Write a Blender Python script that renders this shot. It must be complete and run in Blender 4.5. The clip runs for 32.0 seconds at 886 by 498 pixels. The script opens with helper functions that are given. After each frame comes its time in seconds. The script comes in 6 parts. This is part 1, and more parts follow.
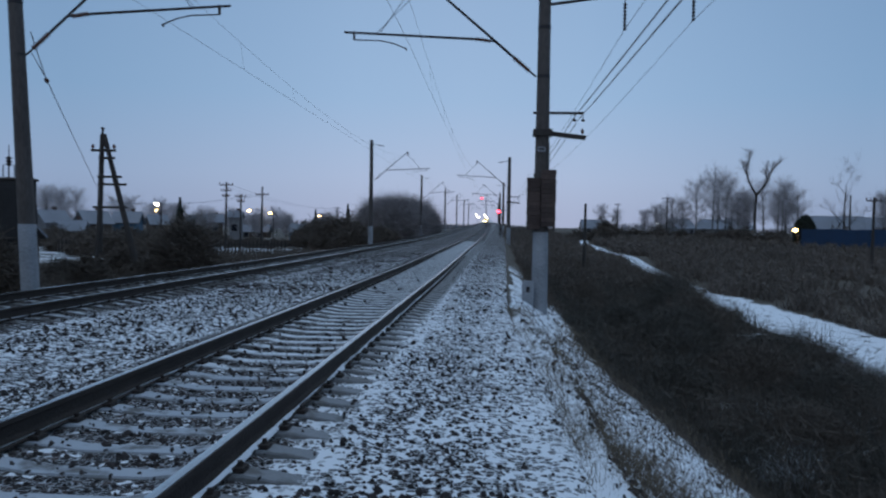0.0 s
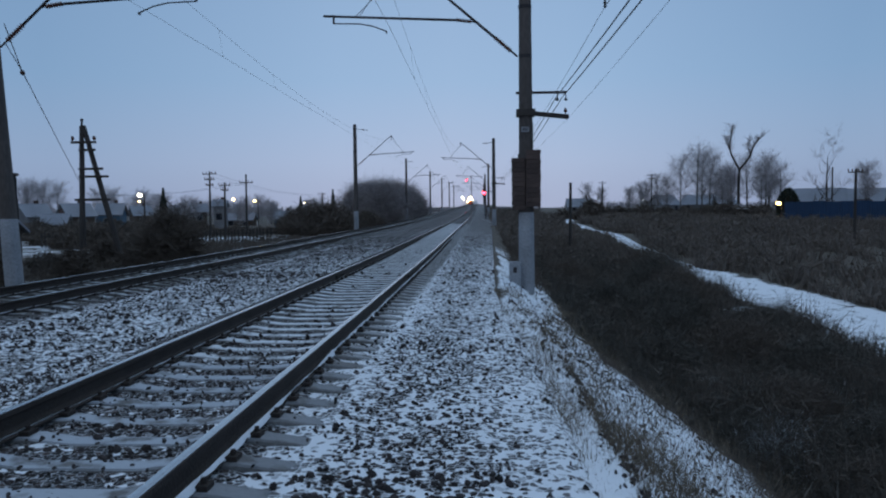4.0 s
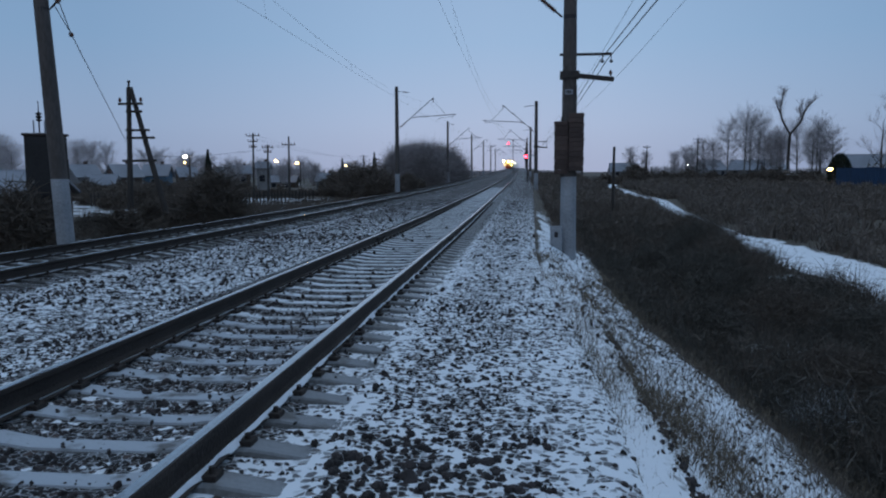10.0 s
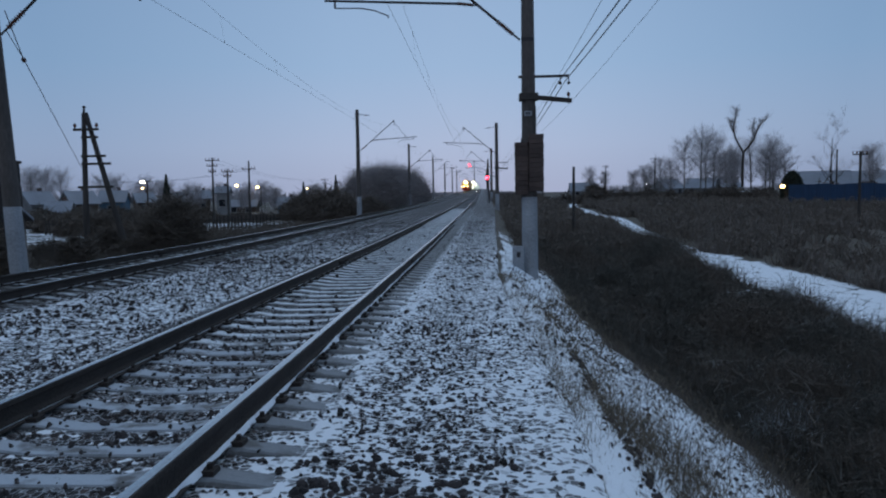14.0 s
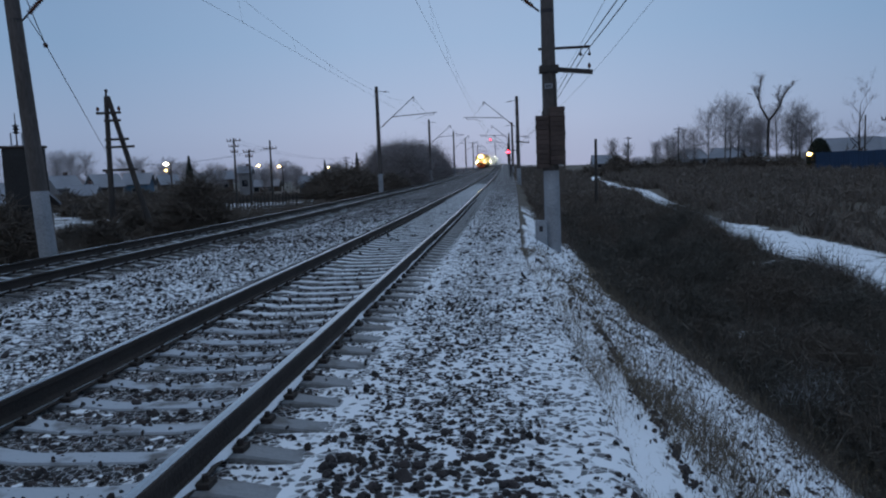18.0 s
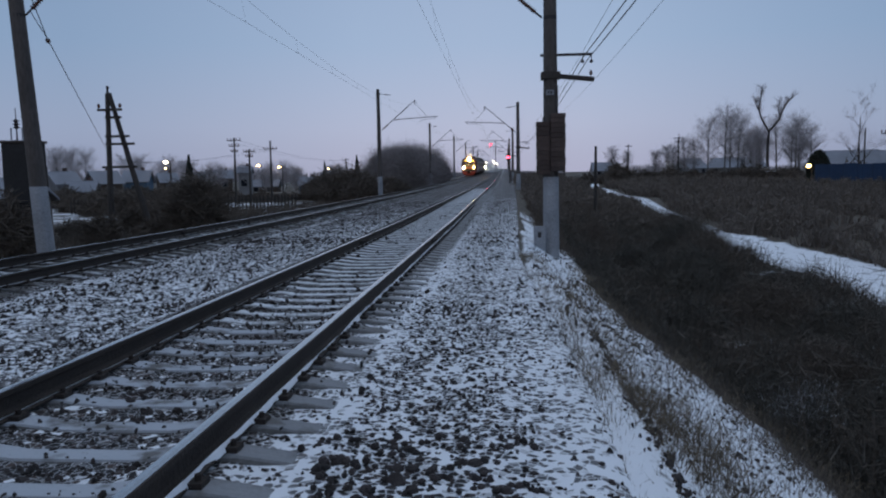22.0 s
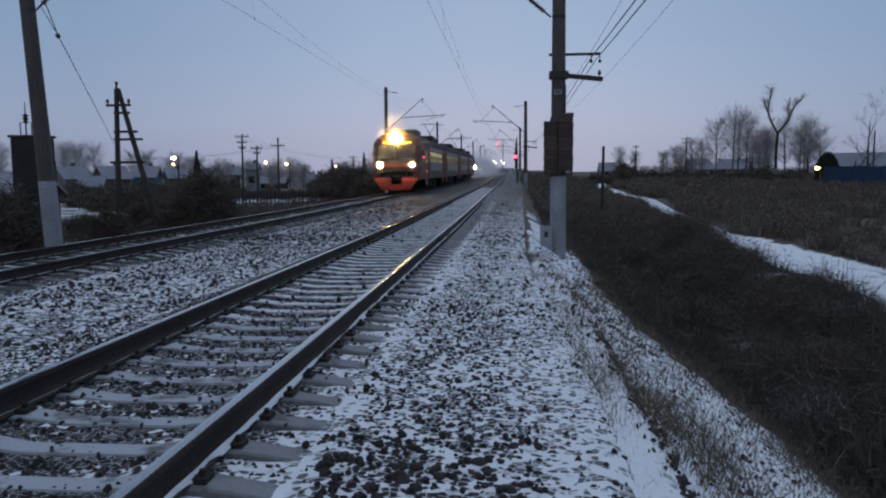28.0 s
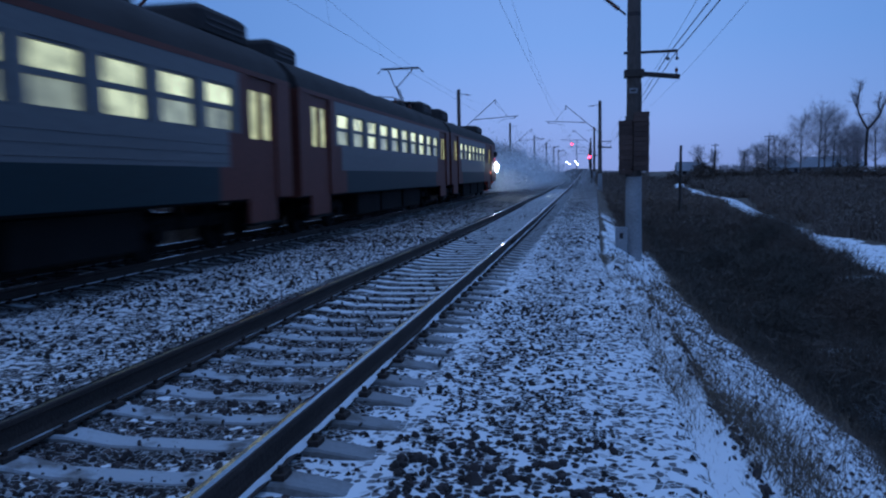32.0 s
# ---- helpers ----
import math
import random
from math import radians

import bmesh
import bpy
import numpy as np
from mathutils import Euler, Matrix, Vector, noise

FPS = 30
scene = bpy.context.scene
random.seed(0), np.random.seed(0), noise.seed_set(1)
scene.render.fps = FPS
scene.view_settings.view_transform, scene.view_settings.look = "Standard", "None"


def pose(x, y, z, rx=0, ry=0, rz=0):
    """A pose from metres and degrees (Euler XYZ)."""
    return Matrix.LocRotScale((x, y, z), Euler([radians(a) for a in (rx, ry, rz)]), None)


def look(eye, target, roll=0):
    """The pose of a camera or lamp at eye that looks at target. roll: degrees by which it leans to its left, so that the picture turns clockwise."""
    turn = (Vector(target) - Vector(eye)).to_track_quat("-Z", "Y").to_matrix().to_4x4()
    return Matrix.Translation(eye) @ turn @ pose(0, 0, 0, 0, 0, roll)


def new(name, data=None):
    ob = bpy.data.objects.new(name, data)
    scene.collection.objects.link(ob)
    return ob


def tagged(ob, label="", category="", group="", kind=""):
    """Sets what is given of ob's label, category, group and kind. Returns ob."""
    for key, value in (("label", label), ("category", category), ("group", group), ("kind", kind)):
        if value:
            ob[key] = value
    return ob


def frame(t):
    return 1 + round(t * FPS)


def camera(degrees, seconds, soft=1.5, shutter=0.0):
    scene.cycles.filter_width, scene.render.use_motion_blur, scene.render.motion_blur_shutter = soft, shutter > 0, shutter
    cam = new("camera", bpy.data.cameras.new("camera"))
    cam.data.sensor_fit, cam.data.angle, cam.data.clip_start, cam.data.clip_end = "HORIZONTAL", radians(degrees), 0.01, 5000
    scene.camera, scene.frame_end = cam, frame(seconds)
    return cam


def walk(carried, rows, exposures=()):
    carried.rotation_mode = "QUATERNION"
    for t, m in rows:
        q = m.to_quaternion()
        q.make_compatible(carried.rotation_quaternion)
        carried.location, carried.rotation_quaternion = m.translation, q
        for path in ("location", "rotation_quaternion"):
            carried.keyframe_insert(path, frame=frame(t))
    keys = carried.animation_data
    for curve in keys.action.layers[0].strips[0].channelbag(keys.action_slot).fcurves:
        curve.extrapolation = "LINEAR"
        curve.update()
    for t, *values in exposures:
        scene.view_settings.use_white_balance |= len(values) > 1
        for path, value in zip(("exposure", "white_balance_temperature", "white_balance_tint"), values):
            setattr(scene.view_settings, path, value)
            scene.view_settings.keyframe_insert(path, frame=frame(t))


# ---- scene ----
# Track axes: y runs along the line, x across it; z = 0 is the top of the rails.
cam = camera(59.5, 32.0, soft=2.1, shutter=0.6)
EYE_Z = 1.40
# seconds, then the camera's turn about x, y and z in degrees: a phone held by hand from one spot
ROWS = [
    (0, 88.29, -0.90, 4.61), (0.5, 86.89, -0.27, 3.20), (1, 85.72, -1.46, 4.79), (1.5, 85.94, -0.63, 4.55), (2, 85.83, 0.03, 5.01),
    (2.5, 86.08, 0.30, 5.01), (3, 87.42, 0.48, 3.95), (3.5, 86.98, 0.84, 3.56), (5.5, 87.26, -0.28, 3.98), (6, 87.00, -0.56, 4.16),
    (6.5, 87.09, -0.39, 3.52), (7, 85.83, -0.50, 3.25), (7.5, 87.54, -1.03, 3.45), (8, 87.33, -0.82, 3.61), (8.5, 85.72, -0.24, 3.66),
    (9, 85.85, -0.50, 4.24), (9.5, 85.52, -0.49, 4.77), (10, 84.36, 0.28, 6.59), (10.5, 85.35, -0.22, 4.67), (11, 85.93, 0.11, 4.30),
    (11.5, 85.10, 0.99, 4.31), (12, 83.66, 1.34, 4.38), (12.5, 85.27, 1.43, 4.48), (13, 86.37, 0.91, 3.65), (13.5, 85.96, 1.02, 3.52),
    (14, 85.93, 1.08, 3.78), (14.5, 85.91, 1.77, 5.23), (15, 85.70, 1.67, 6.93), (15.5, 84.21, 1.85, 6.03), (17.5, 83.47, 2.29, 5.58),
    (18, 84.19, 2.32, 5.34), (18.5, 84.01, 1.47, 5.44), (19, 85.73, 1.23, 4.05), (19.5, 86.92, 1.39, 4.55), (20, 84.97, 1.90, 5.07),
    (20.5, 85.31, 1.72, 4.96), (21, 84.56, 1.37, 4.87), (21.5, 84.67, 1.14, 5.02), (22, 84.48, 1.10, 5.32), (22.5, 85.11, 0.73, 5.51),
    (23, 85.63, 0.45, 5.53), (23.5, 85.25, 0.41, 6.03), (24, 84.58, -0.02, 5.90), (24.5, 84.25, 0.08, 6.08), (25, 84.44, -0.20, 5.22),
    (25.5, 84.65, 0.23, 5.54), (27.5, 84.50, 0.40, 5.84), (28, 84.38, 0.53, 5.84), (28.5, 84.42, 0.64, 6.58), (29, 84.70, 0.76, 7.43),
    (29.5, 84.70, 0.81, 7.38), (30, 84.72, 0.83, 7.51), (30.5, 84.71, 0.82, 7.98), (31, 84.61, 0.96, 8.95), (31.5, 84.54, 1.44, 9.90),
    (32, 84.59, 1.14, 11.19),
]
# the phone's own auto white balance and exposure drift as the train goes by
EXPOSURES = [(0.0, 0.15, 6000, 2), (9.0, 0.13, 6000, 2), (18.0, 0.10, 6150, 5), (20.0, 0.10, 6250, 6), (23.0, 0.15, 6650, 10), (28.0, 0.09, 6650, 10), (29.4, 0.05, 6550, 10),
             (30.0, -0.05, 5500, 3), (30.5, -0.13, 4800, -1), (31.0, -0.19, 4400, -3), (32.0, -0.22, 4450, 12)]
walk(cam, [(t, pose(0, 0, EYE_Z, a, b, c)) for t, a, b, c in ROWS], EXPOSURES)

# ---- sky and light: a snow-laden overcast at dusk ----
world = bpy.data.worlds.new("dusk_sky")
scene.world = world
world.use_nodes = True
wn, wl = world.node_tree.nodes, world.node_tree.links
wn.clear()
w_out = wn.new("ShaderNodeOutputWorld")
w_coord = wn.new("ShaderNodeTexCoord")
w_sep = wn.new("ShaderNodeSeparateXYZ")
w_ramp = wn.new("ShaderNodeValToRGB")
w_sky = wn.new("ShaderNodeTexSky")
w_sky.sky_type, w_sky.sun_disc = "NISHITA", False
w_sky.sun_elevation, w_sky.sun_rotation, w_sky.dust_density = radians(38), radians(200), 3.0
w_bg, w_bg2, w_add = wn.new("ShaderNodeBackground"), wn.new("ShaderNodeBackground"), wn.new("ShaderNodeAddShader")
wl.new(w_coord.outputs["Generated"], w_sep.inputs[0])
wl.new(w_sep.outputs["Z"], w_ramp.inputs[0])
for i, (p, c) in enumerate([(0.0, (0.340, 0.350, 0.478)), (0.06, (0.330, 0.367, 0.51)), (0.16, (0.262, 0.345, 0.495)), (0.40, (0.212, 0.292, 0.435)), (1.0, (0.195, 0.27, 0.40))]):
    e = w_ramp.color_ramp.elements[i] if i < 2 else w_ramp.color_ramp.elements.new(p)
    e.position, e.color = p, (*c, 1)
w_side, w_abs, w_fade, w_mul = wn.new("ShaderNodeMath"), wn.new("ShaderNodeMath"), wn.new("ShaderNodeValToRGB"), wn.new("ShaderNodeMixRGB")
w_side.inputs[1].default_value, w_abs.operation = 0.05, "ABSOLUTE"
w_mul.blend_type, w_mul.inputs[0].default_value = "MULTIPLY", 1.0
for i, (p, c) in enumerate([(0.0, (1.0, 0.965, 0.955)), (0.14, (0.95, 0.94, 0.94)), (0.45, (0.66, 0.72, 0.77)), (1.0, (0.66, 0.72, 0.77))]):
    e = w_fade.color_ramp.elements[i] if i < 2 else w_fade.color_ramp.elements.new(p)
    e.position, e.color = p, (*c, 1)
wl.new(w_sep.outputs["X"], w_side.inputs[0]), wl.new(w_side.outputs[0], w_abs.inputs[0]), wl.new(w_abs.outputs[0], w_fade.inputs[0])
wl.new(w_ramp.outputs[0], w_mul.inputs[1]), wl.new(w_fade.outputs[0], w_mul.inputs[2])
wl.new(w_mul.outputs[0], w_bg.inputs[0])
wl.new(w_sky.outputs[0], w_bg2.inputs[0])
w_bg.inputs[1].default_value, w_bg2.inputs[1].default_value = 1.14, 0.012
wl.new(w_bg.outputs[0], w_add.inputs[0]), wl.new(w_bg2.outputs[0], w_add.inputs[1])
wl.new(w_add.outputs[0], w_out.inputs[0])
sun = new("sun", bpy.data.lights.new("sun", "SUN"))
sun.data.energy, sun.data.angle, sun.data.color = 0.25, radians(40), (1.0, 0.95, 0.92)
sun.matrix_world = look((20, 60, 70), (0, 0, 0))


# ---- materials ----
def ramp(n, stops):
    r = n.new("ShaderNodeValToRGB")
    for i, (p, c) in enumerate(stops):
        e = r.color_ramp.elements[i] if i < 2 else r.color_ramp.elements.new(p)
        e.position, e.color = p, (*c, 1) if len(c) == 3 else c
    return r


def mat(name, base, rough=0.75, metal=0.0, var=0.3, scale=5.0, bump=0.25, snow=0.0, emit=None, power=0.0, island=0.0, stretch=(1, 1, 1), dust=(0.74, 0.77, 0.80), grain=3.2, bare_ends=False):
    """A surface with grain and blotches; snow: how much of its upward faces lies under snow."""
    m = bpy.data.materials.new(name)
    m.use_nodes = True
    n, l = m.node_tree.nodes, m.node_tree.links
    b = n["Principled BSDF"]
    b.inputs["Roughness"].default_value, b.inputs["Metallic"].default_value = rough, metal
    co = n.new("ShaderNodeTexCoord")
    mp = n.new("ShaderNodeMapping")
    mp.inputs["Scale"].default_value = stretch
    l.new(co.outputs["Object"], mp.inputs[0])
    big, fine = n.new("ShaderNodeTexNoise"), n.new("ShaderNodeTexNoise")
    big.inputs["Scale"].default_value, fine.inputs["Scale"].default_value = scale * 0.22, scale * 4
    big.inputs["Detail"].default_value = fine.inputs["Detail"].default_value = 5
    l.new(mp.outputs[0], big.inputs[0]), l.new(mp.outputs[0], fine.inputs[0])
    mix = n.new("ShaderNodeMath")
    mix.operation = "ADD"
    l.new(big.outputs[0], mix.inputs[0]), l.new(fine.outputs[0], mix.inputs[1])
    half = n.new("ShaderNodeMath")
    half.operation, half.inputs[1].default_value = "MULTIPLY", 0.5
    l.new(mix.outputs[0], half.inputs[0])
    r = ramp(n, [(0.34, [max(0, c * (1 - var)) for c in base]), (0.66, [min(1, c * (1 + var)) for c in base])])
    l.new(half.outputs[0], r.inputs[0])
    col = r.outputs[0]
    if island:
        g = n.new("ShaderNodeNewGeometry")
        o = n.new("ShaderNodeObjectInfo")
        s = n.new("ShaderNodeMath")
        s.operation = "ADD"
        l.new(g.outputs["Random Per Island"], s.inputs[0]), l.new(o.outputs["Random"], s.inputs[1])
        f = n.new("ShaderNodeMath")
        f.operation = "FRACT"
        l.new(s.outputs[0], f.inputs[0])
        rr = n.new("ShaderNodeMapRange")
        rr.inputs["To Min"].default_value, rr.inputs["To Max"].default_value = 1 - island, 1 + island
        l.new(f.outputs[0], rr.inputs["Value"])
        mu = n.new("ShaderNodeVectorMath")
        mu.operation = "MULTIPLY"
        l.new(col, mu.inputs[0]), l.new(rr.outputs[0], mu.inputs[1])
        col = mu.outputs[0]
    if snow:
        g = n.new("ShaderNodeNewGeometry")
        sp = n.new("ShaderNodeSeparateXYZ")
        l.new(g.outputs["Normal"], sp.inputs[0])
        up = n.new("ShaderNodeMapRange")
        up.inputs["From Min"].default_value, up.inputs["From Max"].default_value = 0.55, 0.9
        l.new(sp.outputs["Z"], up.inputs["Value"])
        sn = n.new("ShaderNodeTexNoise")
        sn.inputs["Scale"].default_value, sn.inputs["Detail"].default_value = grain, 6
        l.new(g.outputs["Position"], sn.inputs[0])
        th = n.new("ShaderNodeMapRange")
        th.inputs["From Min"].default_value, th.inputs["From Max"].default_value = 0.70 - 0.5 * snow, 0.84 - 0.5 * snow
        l.new(sn.outputs[0], th.inputs["Value"])
        k = n.new("ShaderNodeMath")
        k.operation = "MULTIPLY"
        l.new(up.outputs[0], k.inputs[0]), l.new(th.outputs[0], k.inputs[1])
        if bare_ends:
            # the outer ends of a sleeper lie bare
            sx, ab, en, kk = n.new("ShaderNodeSeparateXYZ"), n.new("ShaderNodeMath"), n.new("ShaderNodeMapRange"), n.new("ShaderNodeMath")
            ab.operation, kk.operation = "ABSOLUTE", "MULTIPLY"
            en.inputs["From Min"].default_value, en.inputs["From Max"].default_value = 0.74, 0.90
            en.inputs["To Min"].default_value, en.inputs["To Max"].default_value = 1.0, 0.36
            l.new(co.outputs["Object"], sx.inputs[0]), l.new(sx.outputs["X"], ab.inputs[0]), l.new(ab.outputs[0], en.inputs["Value"])
            l.new(k.outputs[0], kk.inputs[0]), l.new(en.outputs[0], kk.inputs[1])
            k = kk
        mx = n.new("ShaderNodeMixRGB")
        mx.inputs[2].default_value = (*dust, 1)
        l.new(k.outputs[0], mx.inputs[0]), l.new(col, mx.inputs[1])
        col = mx.outputs[0]
    l.new(col, b.inputs["Base Color"])
    if bump:
        bp = n.new("ShaderNodeBump")
        bp.inputs["Strength"].default_value, bp.inputs["Distance"].default_value = bump, 0.02
        l.new(fine.outputs[0], bp.inputs["Height"])
        l.new(bp.outputs[0], b.inputs["Normal"])
    if emit:
        b.inputs["Emission Color"].default_value = (*emit, 1)
        b.inputs["Emission Strength"].default_value = power
    return m


def cover_mat(name, soil, scale, patch):
    """Ground under thin snow: the mesh attribute 'cover' says how much snow lies, noise breaks it up."""
    m = bpy.data.materials.new(name)
    m.use_nodes = True
    n, l = m.node_tree.nodes, m.node_tree.links
    b = n["Principled BSDF"]
    b.inputs["Roughness"].default_value = 0.9
    co = n.new("ShaderNodeTexCoord")
    at = n.new("ShaderNodeAttribute")
    at.attribute_name = "cover"
    big, fine = n.new("ShaderNodeTexNoise"), n.new("ShaderNodeTexNoise")
    big.inputs["Scale"].default_value, fine.inputs["Scale"].default_value = patch, scale
    big.inputs["Detail"].default_value, fine.inputs["Detail"].default_value = 6, 6
    l.new(co.outputs["Object"], big.inputs[0]), l.new(co.outputs["Object"], fine.inputs[0])
    add = n.new("ShaderNodeMath")
    add.operation, add.inputs[1].default_value = "MULTIPLY_ADD", 0.55
    l.new(big.outputs[0], add.inputs[0])
    half = n.new("ShaderNodeMath")
    half.operation, half.inputs[1].default_value = "MULTIPLY", 0.45
    l.new(fine.outputs[0], half.inputs[0]), l.new(half.outputs[0], add.inputs[2])
    s = n.new("ShaderNodeMath")
    s.operation = "ADD"
    l.new(add.outputs[0], s.inputs[0]), l.new(at.outputs["Fac"], s.inputs[1])
    th = n.new("ShaderNodeMapRange")
    th.inputs["From Min"].default_value, th.inputs["From Max"].default_value = 0.96, 1.06
    l.new(s.outputs[0], th.inputs["Value"])
    r = ramp(n, [(0.3, soil[0]), (0.5, soil[1]), (0.7, soil[2])])
    l.new(fine.outputs[0], r.inputs[0])
    mx = n.new("ShaderNodeMixRGB")
    mx.inputs[2].default_value = (0.86, 0.88, 0.91, 1)
    l.new(th.outputs[0], mx.inputs[0]), l.new(r.outputs[0], mx.inputs[1])
    l.new(mx.outputs[0], b.inputs["Base Color"])
    bp = n.new("ShaderNodeBump")
    bp.inputs["Strength"].default_value, bp.inputs["Distance"].default_value = 0.6, 0.05
    l.new(fine.outputs[0], bp.inputs["Height"])
    l.new(bp.outputs[0], b.inputs["Normal"])
    return m


def ballast_mat():
    """Crushed stone with fresh snow in the gaps: cells of stone, some bare and some covered."""
    m = bpy.data.materials.new("ballast")
    m.use_nodes = True
    n, l = m.node_tree.nodes, m.node_tree.links
    b = n["Principled BSDF"]
    b.inputs["Roughness"].default_value = 0.85
    co = n.new("ShaderNodeTexCoord")
    vo, ve = n.new("ShaderNodeTexVoronoi"), n.new("ShaderNodeTexVoronoi")
    vo.inputs["Scale"].default_value = ve.inputs["Scale"].default_value = 21.0
    ve.feature = "DISTANCE_TO_EDGE"
    l.new(co.outputs["Object"], vo.inputs["Vector"]), l.new(co.outputs["Object"], ve.inputs["Vector"])
    sp = n.new("ShaderNodeSeparateColor")
    l.new(vo.outputs["Color"], sp.inputs[0])
    no = n.new("ShaderNodeTexNoise")
    no.inputs["Scale"].default_value, no.inputs["Detail"].default_value = 1.1, 5
    l.new(co.outputs["Object"], no.inputs[0])
    at = n.new("ShaderNodeAttribute")
    at.attribute_name = "cover"
    a1 = n.new("ShaderNodeMath")
    a1.operation, a1.inputs[1].default_value = "MULTIPLY_ADD", 0.9
    l.new(no.outputs[0], a1.inputs[0]), l.new(at.outputs["Fac"], a1.inputs[2])
    a2 = n.new("ShaderNodeMath")
    a2.operation = "SUBTRACT"
    l.new(sp.outputs[0], a2.inputs[0]), l.new(a1.outputs[0], a2.inputs[1])
    bare = n.new("ShaderNodeMapRange")
    bare.inputs["From Min"].default_value, bare.inputs["From Max"].default_value = -0.06, 0.06
    l.new(a2.outputs[0], bare.inputs["Value"])
    ed = n.new("ShaderNodeMapRange")
    ed.inputs["From Min"].default_value, ed.inputs["From Max"].default_value = 0.02, 0.12
    l.new(ve.outputs["Distance"], ed.inputs["Value"])
    k = n.new("ShaderNodeMath")
    k.operation = "MULTIPLY"
    less = n.new("ShaderNodeMath")
    less.operation, less.use_clamp, less.inputs[1].default_value = "MULTIPLY_ADD", True, -1.3
    l.new(at.outputs["Fac"], less.inputs[0]), l.new(ed.outputs[0], less.inputs[2])
    l.new(bare.outputs[0], k.inputs[0]), l.new(less.outputs[0], k.inputs[1])
    st = ramp(n, [(0.0, (0.014, 0.014, 0.016)), (0.5, (0.028, 0.025, 0.025)), (0.8, (0.050, 0.040, 0.037)), (1.0, (0.08, 0.056, 0.048))])
    l.new(sp.outputs[1], st.inputs[0])
    mx = n.new("ShaderNodeMixRGB")
    mx.inputs[1].default_value = (0.86, 0.88, 0.91, 1)
    l.new(k.outputs[0], mx.inputs[0]), l.new(st.outputs[0], mx.inputs[2])
    l.new(mx.outputs[0], b.inputs["Base Color"])
    bp = n.new("ShaderNodeBump")
    bp.inputs["Strength"].default_value, bp.inputs["Distance"].default_value = 0.8, 0.03
    l.new(k.outputs[0], bp.inputs["Height"])
    l.new(bp.outputs[0], b.inputs["Normal"])
    return m


GROUND = cover_mat("dry_grass_and_snow", [(0.035, 0.029, 0.022), (0.075, 0.060, 0.042), (0.12, 0.096, 0.066)], 9.0, 0.55)
BALLAST = ballast_mat()
SNOW = mat("snow", (0.76, 0.79, 0.82), 0.8, 0, 0.06, 3, 0.5)
PATH = cover_mat("snowy_track", [(0.03, 0.026, 0.02), (0.06, 0.05, 0.038), (0.09, 0.075, 0.055)], 4.0, 1.3)
STONE = mat("crushed_stone", (0.034, 0.027, 0.026), 0.85, 0, 0.35, 40, 0.3, 0.0, island=0.65)
CONCRETE = mat("sleeper_concrete", (0.16, 0.155, 0.15), 0.9, 0, 0.3, 8, 0.4, snow=0.70, island=0.12, dust=(0.44, 0.47, 0.51), grain=4.5, bare_ends=True)
STEEL = mat("polished_railhead", (0.52, 0.505, 0.50), 0.15, 1.0, 0.12, 6, 0.05)
# same concrete with a whiter dust tone, used beyond about 8 m
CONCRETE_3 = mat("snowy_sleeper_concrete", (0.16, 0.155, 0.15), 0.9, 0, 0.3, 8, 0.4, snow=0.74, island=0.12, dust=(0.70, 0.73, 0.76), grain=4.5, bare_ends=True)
CONCRETE_2 = mat("dirty_sleeper_concrete", (0.09, 0.085, 0.08), 0.9, 0, 0.35, 8, 0.4, snow=0.40, island=0.15, dust=(0.55, 0.58, 0.61))
RUST = mat("rusty_rail", (0.032, 0.024, 0.020), 0.8, 0.2, 0.4, 12, 0.4)
POLE = mat("weathered_concrete", (0.085, 0.073, 0.067), 0.9, 0, 0.35, 5, 0.5, stretch=(1, 1, 0.3))
PAINT = mat("whitewashed_concrete", (0.25, 0.26, 0.28), 0.9, 0, 0.3, 6, 0.5)
IRON = mat("dark_iron", (0.045, 0.04, 0.042), 0.6, 0.6, 0.3, 12, 0.2)
CERAMIC = mat("brown_porcelain", (0.10, 0.045, 0.032), 0.25, 0, 0.2, 6, 0.0)
WIRE = mat("wire", (0.04, 0.038, 0.04), 0.6, 0.5, 0.1, 5, 0)
WOOD = mat("old_wood", (0.045, 0.038, 0.034), 0.9, 0, 0.4, 9, 0.5, stretch=(1, 1, 0.2))
WEIGHT = mat("rusted_weights", (0.072, 0.050, 0.043), 0.9, 0.1, 0.4, 8, 0.5, island=0.25)
BARK = mat("bark", (0.055, 0.046, 0.042), 0.95, 0, 0.4, 8, 0.4)
BIRCH = mat("birch_bark", (0.14, 0.13, 0.125), 0.9, 0, 0.45, 6, 0.4)
# twigs of distant trees, paled in the base colour to imitate haze
TWIG = mat("twigs", (0.36, 0.33, 0.335), 0.95, 0, 0.25, 3, 0, island=0.35)
BRUSH = mat("dark_brush", (0.100, 0.080, 0.064), 0.95, 0, 0.25, 1.5, 0, island=0.22)
GRASS = mat("dry_grass", (0.155, 0.125, 0.09), 0.95, 0, 0.25, 2, 0, island=0.45)
# far thicket: the haze before it is put into this pale colour
THICKET = mat("haze_paled_thicket", (0.23, 0.205, 0.205), 0.95, 0, 0.25, 1.5, 0, island=0.3)
FIELD = mat("field_weeds", (0.138, 0.114, 0.096), 0.95, 0, 0.25, 0.6, 0, island=0.18)
WEED = mat("dead_weeds", (0.078, 0.070, 0.058), 0.95, 0, 0.25, 2, 0, island=0.22)
FIR = mat("fir_needles", (0.018, 0.026, 0.018), 0.95, 0, 0.3, 2, 0, island=0.4)


# ---- mesh helpers ----
SLANT = 0.0135


